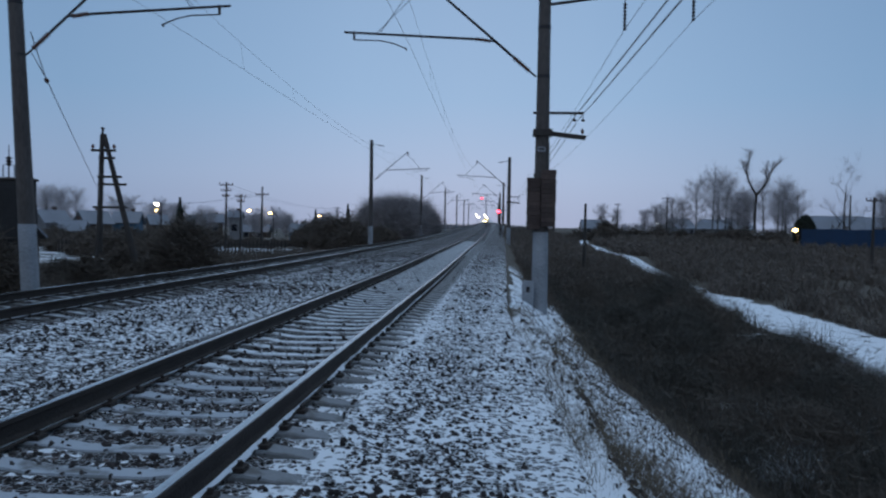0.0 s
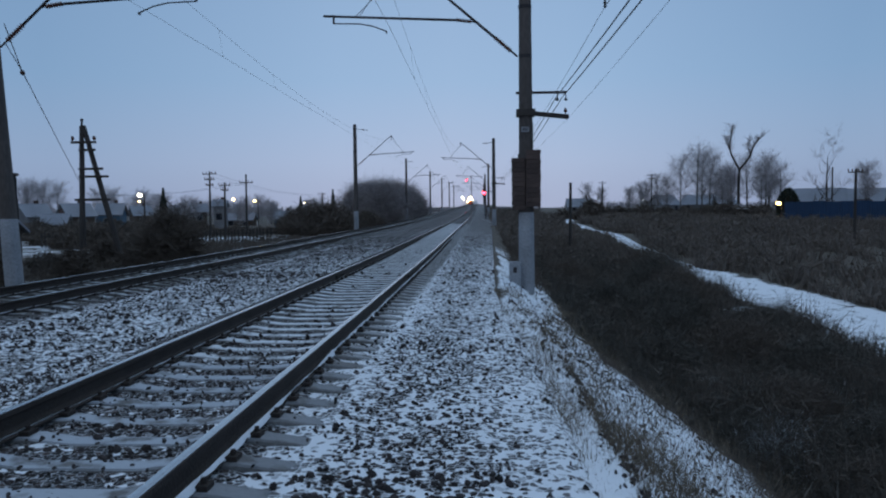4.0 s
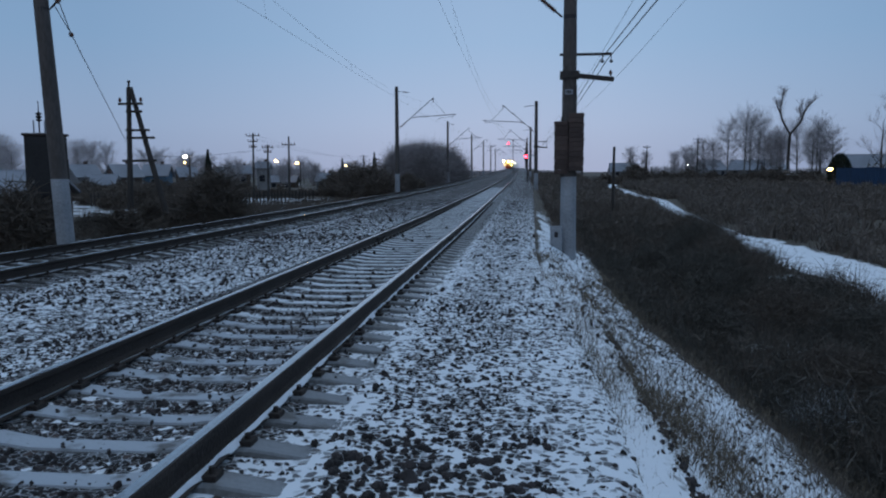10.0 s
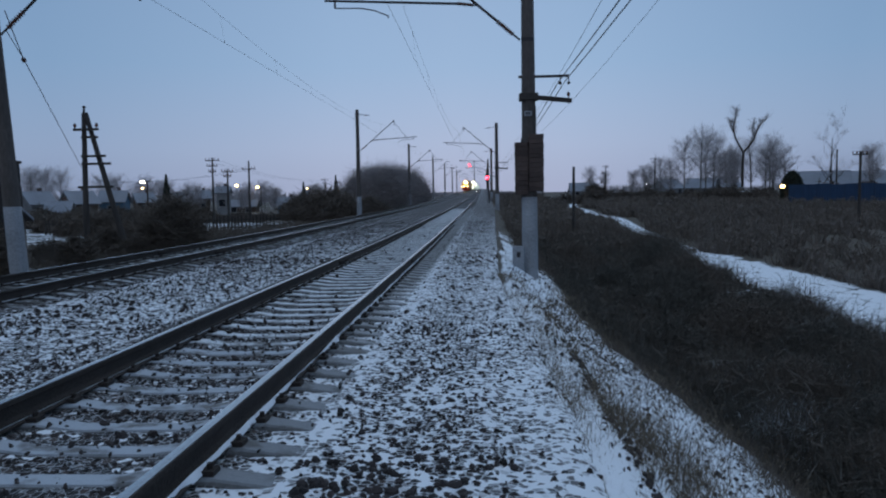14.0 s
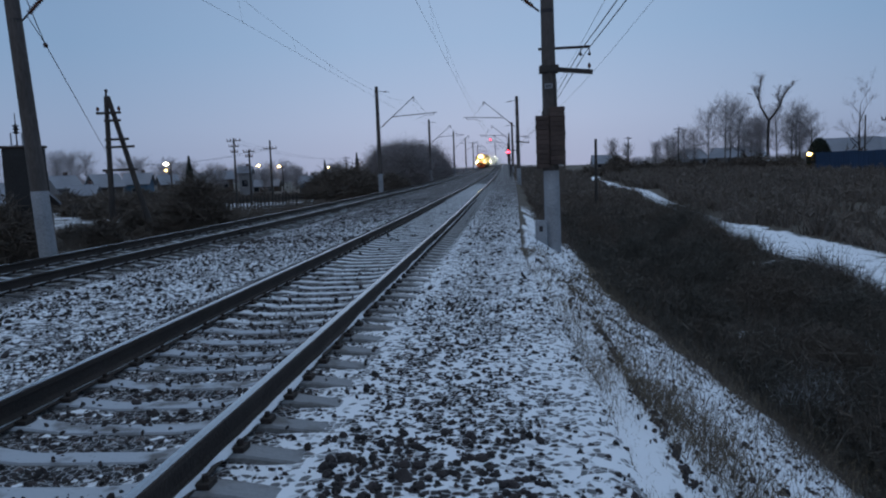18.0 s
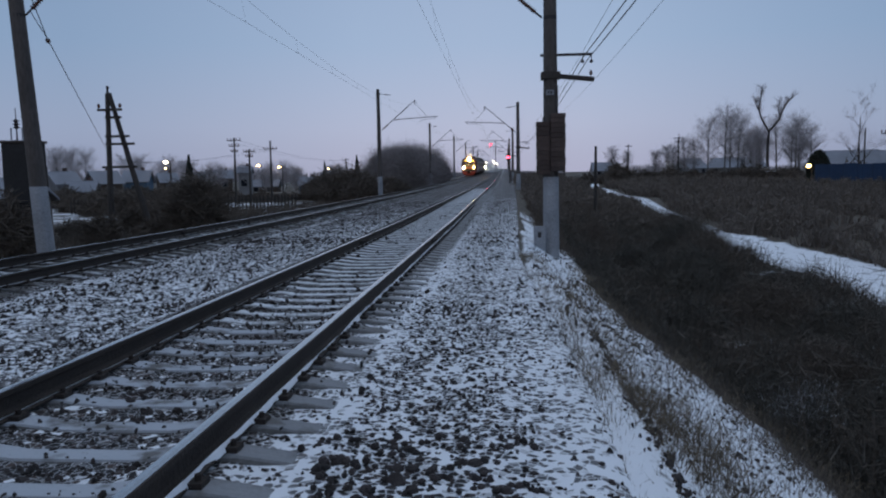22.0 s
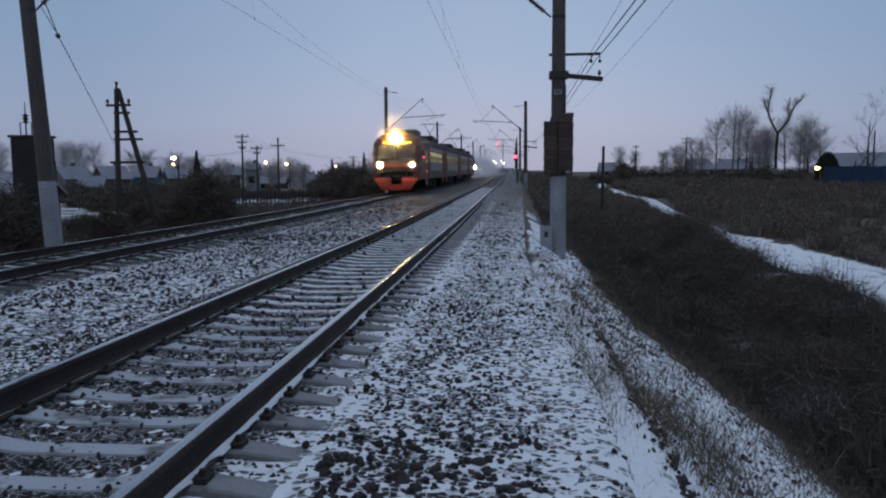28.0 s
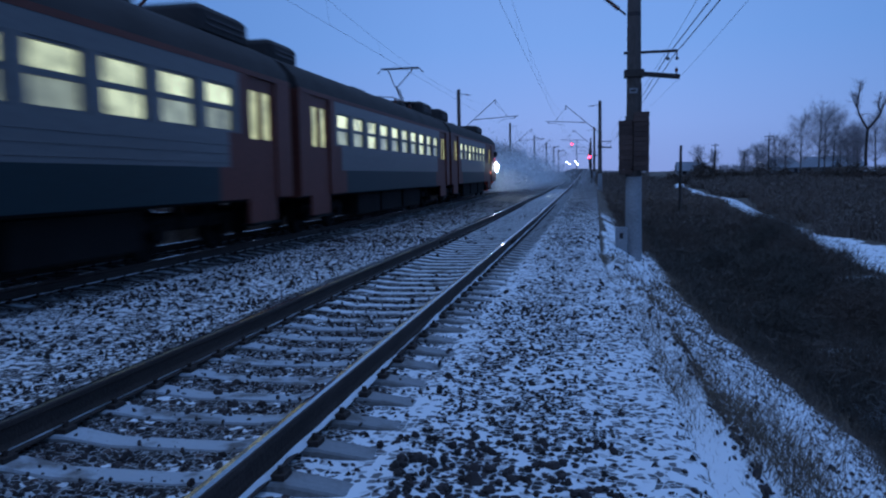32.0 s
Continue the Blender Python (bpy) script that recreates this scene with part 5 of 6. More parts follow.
# far woods that close the horizon
for nm, x0, x1, y0, hh in (("far_woods", -420, -60, 330, 9), ("far_woods", 40, 520, 420, 9), ("far_woods", -60, 40, 640, 7)):
    g = random.Random(int(y0))
    vs, fs = [], []
    for _ in range(5200):
        x = g.uniform(x0, x1)
        h = hh * (0.45 + 0.4 * noise.noise((x * 0.02, y0, 1)) + 0.25 * g.random())
        p = Vector((x, y0 + g.uniform(-14, 14), -1.5))
        sliver(vs, fs, p, p + Vector((g.gauss(0, 0.6), 0, max(2.0, h))), 0.5, g)
    me = bpy.data.meshes.new(nm)
    me.from_pydata(vs, [], fs)
    me.materials.append(TWIG)
    tagged(new(nm, me), "hazy band of bare woods on the horizon", "woods", kind="stuff")


def scatter(name, spots, blades, h, w, material, label, seed, lean=0.35):
    """Clumps of upright blades at (u, y) spots."""
    g = random.Random(seed)
    vs, fs = [], []
    for u, y, k in spots:
        x, z = bend(u, y), ground_z(u, y) - 0.04
        for _ in range(blades):
            p = Vector((x + g.gauss(0, 0.16 * k), y + g.gauss(0, 0.16 * k), z))
            L = h * k * g.uniform(0.4, 1.1)
            q = p + Vector((g.gauss(0, lean) * L, g.gauss(0, lean) * L, L))
            sliver(vs, fs, p, q, w * (1 + 0.03 * y), g)
            if g.random() < 0.5:
                s = p.lerp(q, g.uniform(0.4, 0.9))
                sliver(vs, fs, s, s + Vector((g.gauss(0, 1), g.gauss(0, 1), g.gauss(0.3, 0.5))) * L * 0.25, w * (1 + 0.03 * y), g)
    me = bpy.data.meshes.new(name)
    me.from_pydata(vs, [], fs)
    me.materials.append(material)
    return tagged(new(name, me), label, "grass", kind="stuff")


def near_drift(u, y):
    return rnd.random() < 0.84 and any(math.hypot((u - a + 0.2) / (w * 0.6), (y - b + 0.7) / (d * 0.6 + 0.8)) < 1 for a, b, w, d, r in DRIFTS)


sp = []
for _ in range(3400):
    y = 3.5 + 46 * rnd.random() ** 1.6
    u = slope_border(y) + 0.1 + 0.5 * noise.noise((y * 1.3, 5, 2)) + rnd.random() ** 1.1 * (9.2 - slope_border(y))
    if abs(u - path_u(y)) > 1.65 and not near_drift(u, y):
        sp.append((u, y, rnd.uniform(0.6, 1.5) * min(1.0, max(0.3, 0.35 + (u - slope_border(y)) / 1.1))))
scatter("dead_weeds", sp, 46, 0.60, 0.0065, WEED, "thick dark dead weeds on the embankment slope", 301)
sp = []
for _ in range(1500):
    y = 4 + 60 * rnd.random() ** 1.4
    u = slope_border(y) + 0.6 + rnd.random() * 7.5
    if abs(u - path_u(y)) > 1.8 and not near_drift(u, y):
        sp.append((u, y, rnd.uniform(0.7, 1.6)))
scatter("dry_brush", sp, 30, 0.80, 0.006, BRUSH, "brown bare brush below the embankment", 302)
sp = []
for _ in range(3600):
    y = 14 + 125 * rnd.random() ** 1.1
    u = 12.7 + 63 * rnd.random() ** 1.4 + SLANT * y
    if abs(u - path_u(y)) > 1.65:
        sp.append((u, y, rnd.uniform(0.8, 1.7)))
scatter("field_brush", sp, 20, 0.75, 0.02, FIELD, "brown overgrown field of dry weeds", 303)
sp = []
for _ in range(1300):
    y = 40 + 170 * rnd.random() ** 1.2
    sp.append((1.6 + 12 * rnd.random(), y, rnd.uniform(0.7, 1.5)))
scatter("field_brush", [q for q in sp if abs(q[0] - path_u(q[1])) > 1.2], 18, 0.8, 0.02, FIELD, "brown brush along the foot of the embankment", 306)
sp = [(-11.6 - 9 * rnd.random() ** 1.3, 12 + 70 * rnd.random(), rnd.uniform(0.6, 1.3)) for _ in range(520)]
scatter("dry_grass", sp, 20, 0.5, 0.012, BRUSH, "dry grass along the far side of the tracks", 304)
sp = [(-12.4 - 14 * rnd.random() ** 1.2, 20 + 46 * rnd.random(), rnd.uniform(0.6, 1.4)) for _ in range(620)]
scatter("dead_weeds", sp, 16, 0.75, 0.007, BRUSH, "thin dark weeds standing in the snowy gardens", 307, 0.22)
sp = []
for _ in range(1500):
    y = 24 + 85 * rnd.random() ** 1.3
    sp.append((shoulder(y) + 0.55 + 2.4 * rnd.random(), y, rnd.uniform(0.5, 1.1)))
scatter("dry_grass", sp, 22, 0.34, 0.006, BRUSH, "low dry brown grass on the upper slope", 308, 0.45)
sp = []
for _ in range(520):
    y = 4.5 + 16 * rnd.random() ** 1.2
    sp.append((slope_border(y) + rnd.gauss(0.0, 0.28), y, rnd.uniform(0.4, 1.1)))
scatter("dry_grass", sp, 16, 0.22, 0.004, GRASS, "short dry grass fringing the snow of the slope", 309, 0.5)
# dead grass bent under snow, in pale patches among the dark weeds
FROST = mat("snow_laden_grass", (0.54, 0.555, 0.58), 0.9, 0, 0.3, 3, 0, island=0.4)
sp = []
for x, y, w, d, n in ((5.3, 18.7, 1.0, 0.35, 80), (3.95, 11.2, 0.28, 0.5, 40), (6.4, 16.0, 0.7, 0.4, 30), (5.2, 14.2, 0.5, 0.35, 26), (7.2, 19.5, 0.8, 0.4, 26), (4.6, 12.6, 0.3, 0.3, 16), (7.9, 23.5, 0.9, 0.5, 24)):
    sp += [(x + SLANT * y + rnd.gauss(0, w * 0.6), y + rnd.gauss(0, d * 0.6), rnd.uniform(0.7, 1.2)) for _ in range(n)]
scatter("frosted_grass", sp, 34, 0.42, 0.007, FROST, "pale patches of dead grass bent under snow", 311, 0.6)
# pale dry tufts on the snowy shoulder
sp = []
for _ in range(420):
    y = 3.2 + 13 * rnd.random() ** 1.2
    u = shoulder(y) + rnd.gauss(0.5, 0.5)
    if u > shoulder(y) - 0.35:
        sp.append((u, y, rnd.uniform(0.4, 1.1)))
for c, yy, n in ((1.42, 4.5, 90), (1.16, 5.1, 130), (0.98, 5.6, 120), (0.80, 6.1, 120), (0.55, 6.9, 90), (0.30, 7.8, 90), (0.22, 9.2, 60), (0.12, 12.6, 90), (0.30, 16.0, 60), (0.75, 8.4, 50), (0.6, 11.0, 40)):
    sp += [(c + rnd.gauss(0, 0.20), yy + rnd.gauss(0, 0.34), rnd.uniform(0.5, 1.2)) for _ in range(int(n * 0.75))]
scatter("dry_grass", sp, 15, 0.15, 0.0030, GRASS, "pale dry grass tufts in the snow of the shoulder", 305, 0.45)
# dark weeds that thin out uphill into the snow of the slope
sp = []
for _ in range(900):
    y = 3.6 + 11 * rnd.random() ** 1.3
    sp.append((slope_border(y) - 1.1 * rnd.random() ** 1.8, y, rnd.uniform(0.4, 1.1)))
scatter("dry_grass", sp, 12, 0.17, 0.0034, BRUSH, "dark weeds thinning out into the snow of the slope", 312, 0.5)
# single thin stalks that stick out of the snow
sp = [(0.25 + 2.5 * rnd.random(), 3.1 + 7 * rnd.random() ** 1.2, rnd.uniform(0.4, 1.0)) for _ in range(1100)]
scatter("grass_stalks", sp, 4, 0.13, 0.0022, GRASS, "thin dry stalks standing in the snow of the slope", 310, 0.2)

# drifts of snow left among the weeds
def drift(x, y, w, d, rz, seed):
    rings, n = [], 18
    for k, hgt in ((1.0, -0.08), (0.85, 0.06), (0.5, 0.12), (0.2, 0.14)):
        ring = []
        for i in range(n):
            a = 2 * math.pi * i / n
            r = k * (1 + 0.9 * noise.noise((math.cos(a) * 1.6 + seed, math.sin(a) * 1.3, 0)))
            px, py = w / 2 * r * math.cos(a), d / 2 * r * math.sin(a)
            c, s = math.cos(rz), math.sin(rz)
            X, Y = x + px * c - py * s, y + px * s + py * c
            ring.append((X, Y, ground_z(X, Y) + hgt + 0.03 * noise.noise((X * 3, Y * 3, 1))))
        rings.append(ring)
    ob = new("snow_drift", Build().loft(rings).mesh("snow_drift", SNOW, True))
    tagged(ob, "thin drift of snow among dead weeds", "snow drift", "drifts on the slope")


for i, (x, y, w, d) in enumerate(((-20.0, 47.0, 3.0, 1.2), (-23.0, 52.0, 3.0, 1.5), (-22.0, 70.0, 4.0, 1.6), (-18.0, 62.0, 2.4, 1.4), (-27.0, 60.0, 4.0, 1.6), (-14.5, 52.0, 1.6, 1.0))):
    drift(x, y, w, d, 0.2, 450 + i)
# a pale parked car under snow by the far houses
GLASS_CAR, UNDER_CAR = PANE, IRON
CARW = mat("pale_car_paint", (0.35, 0.36, 0.38), 0.35, 0.1, 0.1, 3, 0, snow=0.9)
cr = thing("parked_car", (38.6, 126.0, 0.05), "pale parked car dusted with snow behind the field", "car", rz=-15)
part("body", Build().soft((0, 0, 0.55), (4.2, 1.7, 0.65), 0.15), CARW, cr)
part("cabin", Build().loft([[(x, y, z) for x, y in ((-1.2 * k, -0.78 * k), (1.0 * k, -0.78 * k), (1.0 * k, 0.78 * k), (-1.2 * k, 0.78 * k))] for z, k in ((0.85, 1.0), (1.42, 0.78))]), GLASS_CAR, cr, "dark car windows")
part("car_roof", Build().soft((-0.08, 0, 1.44), (1.75, 1.25, 0.08), 0.03), CARW, cr)
for sx in (-1.3, 1.3):
    for sy in (-0.8, 0.8):
        part("wheel", Build().lathe((sx, sy, 0.31), (0, 1, 0), [(-0.1, 0.28), (-0.08, 0.31), (0.08, 0.31), (0.1, 0.28)], 14), UNDER_CAR, cr)


# ---- the electric train ----
GREY = mat("grey_coach_paint", (0.126, 0.127, 0.129), 0.44, 0, 0.15, 3, 0.05, stretch=(1, 0.3, 1))
GREEN = mat("dark_green_coach_paint", (0.008, 0.020, 0.025), 0.5, 0, 0.2, 3, 0.05, stretch=(1, 0.3, 1))
MAROON = mat("red_brown_coach_paint", (0.105, 0.038, 0.027), 0.5, 0, 0.25, 3, 0.05)
STRIPE = mat("orange_red_paint", (0.52, 0.055, 0.016), 0.5, 0, 0.2, 4, 0.05)
ROOF = mat("sooty_roof", (0.042, 0.040, 0.040), 0.8, 0, 0.3, 4, 0.2)
UNDER = mat("grimy_underframe", (0.009, 0.0085, 0.0085), 0.85, 0.1, 0.4, 5, 0.3)
RUBBER = mat("black_gangway", (0.008, 0.008, 0.009), 0.8, 0, 0.2, 5, 0.2)
GLASS = mat("dark_windscreen", (0.010, 0.011, 0.013), 0.06, 0, 0.1, 2, 0)
MAIN = mat("lit_searchlight", (1, 0.8, 0.4), 0.3, 0, 0, 1, 0, emit=(1.0, 0.50, 0.12), power=640)
HEAD = mat("lit_headlight", (1, 0.9, 0.6), 0.3, 0, 0, 1, 0, emit=(1.0, 0.72, 0.28), power=160)
MARKER = mat("orange_marker", (0.6, 0.12, 0.03), 0.4, 0, 0.1, 3, 0, emit=(1.0, 0.16, 0.03), power=0.55)
TAIL = mat("lit_tail_lamp", (1, 0.9, 0.7), 0.3, 0, 0, 1, 0, emit=(1.0, 0.86, 0.55), power=160)
ROUTE = mat("lit_route_board", (0.8, 0.8, 0.1), 0.4, 0, 0, 1, 0, emit=(0.85, 0.75, 0.02), power=1.3)

for m, v in ((ROOF, 0.12), (UNDER, 0.12), (GREY, 0.34), (GREEN, 0.2), (MAROON, 0.16)):
    # soot and road dirt dull the paint
    m.node_tree.nodes["Principled BSDF"].inputs["Specular IOR Level"].default_value = v


def pane_mat(name, power, tint):
    """Window glass with the lit, uneven interior shining through."""
    m = bpy.data.materials.new(name)
    m.use_nodes = True
    n, l = m.node_tree.nodes, m.node_tree.links
    b = n["Principled BSDF"]
    b.inputs["Base Color"].default_value = (0.05, 0.05, 0.04, 1)
    b.inputs["Roughness"].default_value = 0.12
    co, no = n.new("ShaderNodeTexCoord"), n.new("ShaderNodeTexNoise")
    no.inputs["Scale"].default_value, no.inputs["Detail"].default_value = 2.6, 4
    l.new(co.outputs["Object"], no.inputs[0])
    o = n.new("ShaderNodeObjectInfo")
    s = n.new("ShaderNodeMath")
    s.operation, s.inputs[1].default_value = "MULTIPLY_ADD", 0.35
    l.new(o.outputs["Random"], s.inputs[0]), l.new(no.outputs[0], s.inputs[2])
    r = n.new("ShaderNodeMapRange")
    r.inputs["From Min"].default_value, r.inputs["From Max"].default_value = 0.3, 0.95
    r.inputs["To Min"].default_value, r.inputs["To Max"].default_value = power * 0.22, power * 1.55
    l.new(s.outputs[0], r.inputs["Value"])
    b.inputs["Emission Color"].default_value = (*tint, 1)
    l.new(r.outputs[0], b.inputs["Emission Strength"])
    return m


PANE_TOP = pane_mat("lit_upper_pane", 0.95, (1.0, 0.87, 0.36))
PANE_LOW = pane_mat("lit_lower_pane", 0.44, (0.80, 0.73, 0.38))
PANE_DOOR = pane_mat("lit_door_pane", 0.62, (1.0, 0.83, 0.28))
HALF = 1.74
SECTION = [(-1.70, 0.95), (-1.74, 1.5), (-1.74, 3.42), (-1.66, 3.68), (-1.42, 3.96), (-0.95, 4.20), (-0.4, 4.31), (0.0, 4.33),
           (0.4, 4.31), (0.95, 4.20), (1.42, 3.96), (1.66, 3.68), (1.74, 3.42), (1.74, 1.5), (1.70, 0.95)]


def rake(z):
    return 0.75 * max(0.0, (z - 2.2) / 1.9) ** 1.2


def bogie(car, y):
    bg = part("bogie", Build().soft((-1.0, y, 0.62), (0.22, 3.4, 0.26), 0.05).soft((1.0, y, 0.62), (0.22, 3.4, 0.26), 0.05).soft((0, y, 0.62), (2.1, 0.5, 0.3), 0.05)
              .tube((-1.05, y - 0.5, 0.5), (-1.05, y - 0.5, 0.95), 0.12).tube((1.05, y - 0.5, 0.5), (1.05, y - 0.5, 0.95), 0.12)
              .tube((-1.05, y + 0.5, 0.5), (-1.05, y + 0.5, 0.95), 0.12).tube((1.05, y + 0.5, 0.5), (1.05, y + 0.5, 0.95), 0.12), UNDER, car)
    for dy in (-1.25, 1.25):
        for sx in (-1, 1):
            part("wheel", Build().lathe((sx * 0.73, y + dy, 0.475), (sx, 0, 0), [(0, 0.50), (0.02, 0.50), (0.03, 0.475), (0.13, 0.47), (0.13, 0.38), (0.09, 0.34), (0.09, 0.14), (0.2, 0.12)], 20), UNDER, bg, smooth=True)
            part("axle_box", Build().soft((sx * 1.06, y + dy, 0.475), (0.2, 0.36, 0.32), 0.05), UNDER, bg)


def pantograph(car, y, up):
    p = part("pantograph", Build().box((0, y, 4.62), (1.3, 1.6, 0.08)), IRON, car, "sprung pantograph on the roof")
    for sx in (-0.55, 0.55):
        for sy in (-0.6, 0.6):
            part("foot_insulator", Build().lathe((sx, y + sy, 4.22), (0, 0, 1), [(0, 0.05), (0.08, 0.05), (0.10, 0.09), (0.14, 0.05), (0.22, 0.09), (0.26, 0.05), (0.38, 0.05)], 8), CERAMIC, p)
    top = 6.2
    part("arm", Build().tube((0.0, y + 0.5, 4.66), (0.0, y - 0.75, 5.3), 0.045, n=6).tube((0.12, y + 0.35, 4.66), (0.12, y - 0.70, 5.2), 0.02, n=6), IRON, p, "lower arm")
    for sx in (-1, 1):
        part("arm", Build().tube((sx * 0.06, y - 0.75, 5.3), (sx * 0.55, y + 0.1, top - 0.08), 0.025, n=6), IRON, p, "slanting upper arm")
    part("collector_head", Build().tube((-0.85, y - 0.05, top), (0.85, y - 0.05, top), 0.025).tube((-0.85, y + 0.25, top), (0.85, y + 0.25, top), 0.025).tube((-0.85, y + 0.1, top), (-1.05, y + 0.1, top - 0.2), 0.02).tube((0.85, y + 0.1, top), (1.05, y + 0.1, top - 0.2), 0.02), IRON, p)


def coach(name, label, cab, f=1, vents=(), panto=None):
    """One coach; f = 1 has its cab (if any) at the -y end, f = -1 at the +y end."""
    car = thing(name, (0, 0, 0), label, "train coach", "coaches of the electric train")
    E = 9.85
    # stretches along the coach, given for a cab at -y: doors and windows
    if cab:
        doors, wins = [(-6.25, -4.55), (7.7, 9.05)], [(-2.95 + 1.48 * k, -1.87 + 1.48 * k) for k in range(7)]
        ends = [(-8.55, -6.25), (-4.55, -3.2), (7.3, 7.7), (9.05, E)]
        span_w = (-3.2, 7.3)
    else:
        doors, wins = [(-9.05, -7.7), (7.7, 9.05)], [(-7.1 + 1.456 * k, -6.02 + 1.456 * k) for k in range(10)]
        ends = [(-E, -9.05), (-7.7, -7.3), (7.3, 7.7), (9.05, E)]
        span_w = (-7.3, 7.3)

    def flip(a, b):
        return (a, b) if f == 1 else (-b, -a)
    doors, wins, ends, span_w = [flip(*q) for q in doors], sorted(flip(*q) for q in wins), [flip(*q) for q in ends], flip(*span_w)
    for sx in (-1, 1):
        X = sx * (HALF - 0.03)

        def slab(y0, y1, z0, z1, inset=0.0, t=0.06):
            return (X - sx * inset, (y0 + y1) / 2, (z0 + z1) / 2), (t, y1 - y0, z1 - z0)
        a, c = span_w
        part("lower_panel", Build().box(*slab(a + 0.9, c - 0.9, 0.98, 1.58)), GREEN, car, "dark green lower side panel")
        w = Build().box(*slab(a + 0.5, c - 0.5, 1.58, 2.22)).box(*slab(a, c, 3.08, 3.36))
        edges = [a, *[q for wv in wins for q in wv], c]
        for i in range(0, len(edges), 2):
            w.box(*slab(edges[i], edges[i + 1], 2.22, 3.08))
        part("side_wall", w, GREY, car, "grey side wall with window openings")
        part("side_ribs", Build().box(*slab(a + 0.5, c - 0.5, 1.66, 1.70, -0.03, 0.03)).box(*slab(a + 0.5, c - 0.5, 1.82, 1.86, -0.03, 0.03)).box(*slab(a + 0.5, c - 0.5, 1.98, 2.02, -0.03, 0.03)), GREY, car, "pressed ribs along the side")
        part("cornice_stripe", Build().box(*slab(-E + (1.3 if cab and f == 1 else 0), E - (1.3 if cab and f == -1 else 0), 3.36, 3.46, -0.008)), MAROON, car, "red-brown stripe under the roof")
        for q in ends:
            e = Build().box(*slab(*q, 0.98, 3.36))
            if abs(q[1] - a) < 0.01:
                e.box(*slab(a, a + 0.9, 0.98, 1.58)).box(*slab(a, a + 0.5, 1.58, 2.22))
            if abs(q[0] - c) < 0.01:
                e.box(*slab(c - 0.9, c, 0.98, 1.58)).box(*slab(c - 0.5, c, 1.58, 2.22))
            part("vestibule_wall", e, MAROON, car, "red-brown vestibule panel")
        for y0, y1 in doors:
            dr = part("door", Build().box(*slab(y0, y1, 0.50, 2.15, 0.05)), MAROON, car, "red-brown sliding door")
            part("door_header", Build().box(*slab(y0, y1, 3.10, 3.36, 0.05)), MAROON, dr)
            for q0, q1 in ((y0, y0 + 0.16), ((y0 + y1) / 2 - 0.07, (y0 + y1) / 2 + 0.07), (y1 - 0.16, y1)):
                part("door_stile", Build().box(*slab(q0, q1, 2.15, 3.10, 0.05)), MAROON, dr)
            for p0, p1 in ((y0 + 0.16, (y0 + y1) / 2 - 0.07), ((y0 + y1) / 2 + 0.07, y1 - 0.16)):
                part("pane", Build().box(*slab(p0, p1, 2.15, 3.10, 0.07, 0.02)), PANE_DOOR, dr)
            part("step", Build().box((X - sx * 0.08, (y0 + y1) / 2, 0.47), (0.3, y1 - y0, 0.05)), UNDER, dr)
        for k, (y0, y1) in enumerate(wins):
            wf = part("window", Build().box(*slab(y0, y1, 2.62, 2.71, 0.02, 0.04)).box(*slab(y0, y0 + 0.045, 2.22, 3.08, 0.02, 0.05)).box(*slab(y1 - 0.045, y1, 2.22, 3.08, 0.02, 0.05))
                      .box(*slab(y0, y1, 2.22, 2.265, 0.02, 0.05)).box(*slab(y0, y1, 3.035, 3.08, 0.02, 0.05)), GREY, car)
            part("upper_pane", Build().box(*slab(y0 + 0.045, y1 - 0.045, 2.71, 3.035, 0.05, 0.02)), PANE_TOP, wf)
            part("lower_pane", Build().box(*slab(y0 + 0.045, y1 - 0.045, 2.265, 2.62, 0.05, 0.02)), PANE_TOP if k % 5 == 2 else PANE_LOW, wf)
    y0, y1 = (-E + (1.25 if cab and f == 1 else 0), E - (1.25 if cab and f == -1 else 0))
    arc = [p for p in SECTION if p[1] >= 3.42]
    part("roof", Build().loft([[(x, y, z) for x, z in arc] for y in (y0, y0 * 0.5, y1 * 0.5, y1)]), ROOF, car, "dark sooty curved roof", True)
    part("floor_pan", Build().box((0, 0, 1.0), (3.3, 2 * E - 0.2, 0.14)), UNDER, car)
    for s in (-1, 1):
        if not (cab and s == -f):
            part("end_wall", Build().box((0, s * (E - 0.04), 2.2), (3.36, 0.06, 2.5)), MAROON, car)
            part("gangway", Build().soft((0, s * (E + 0.09), 2.15), (1.5, 0.24, 2.3), 0.06), RUBBER, car, "black rubber gangway")
    for y, ww, L, z, h in vents:
        bx = part("roof_box", Build().soft((0, y * f, z + h / 2), (ww, L, h), 0.12), ROOF, car, "dark ventilation housing on the roof")
        for s in (-1, 1):
            part("louvre", Build().box((s * (ww / 2 + 0.005), y * f, z + h * 0.6), (0.03, L * 0.7, 0.05)).box((s * (ww / 2 + 0.005), y * f, z + h * 0.4), (0.03, L * 0.7, 0.05)), IRON, bx)
    for y, L in ((-3.2, 2.5), (-0.3, 2.8), (2.9, 2.9)):
        part("equipment_box", Build().soft((1.0, y, 0.60), (0.9, L, 0.66), 0.04), UNDER, car)
        part("equipment_box", Build().soft((-1.0, y, 0.60), (0.9, L, 0.66), 0.04), UNDER, car)
    bogie(car, -6.6), bogie(car, 6.6)
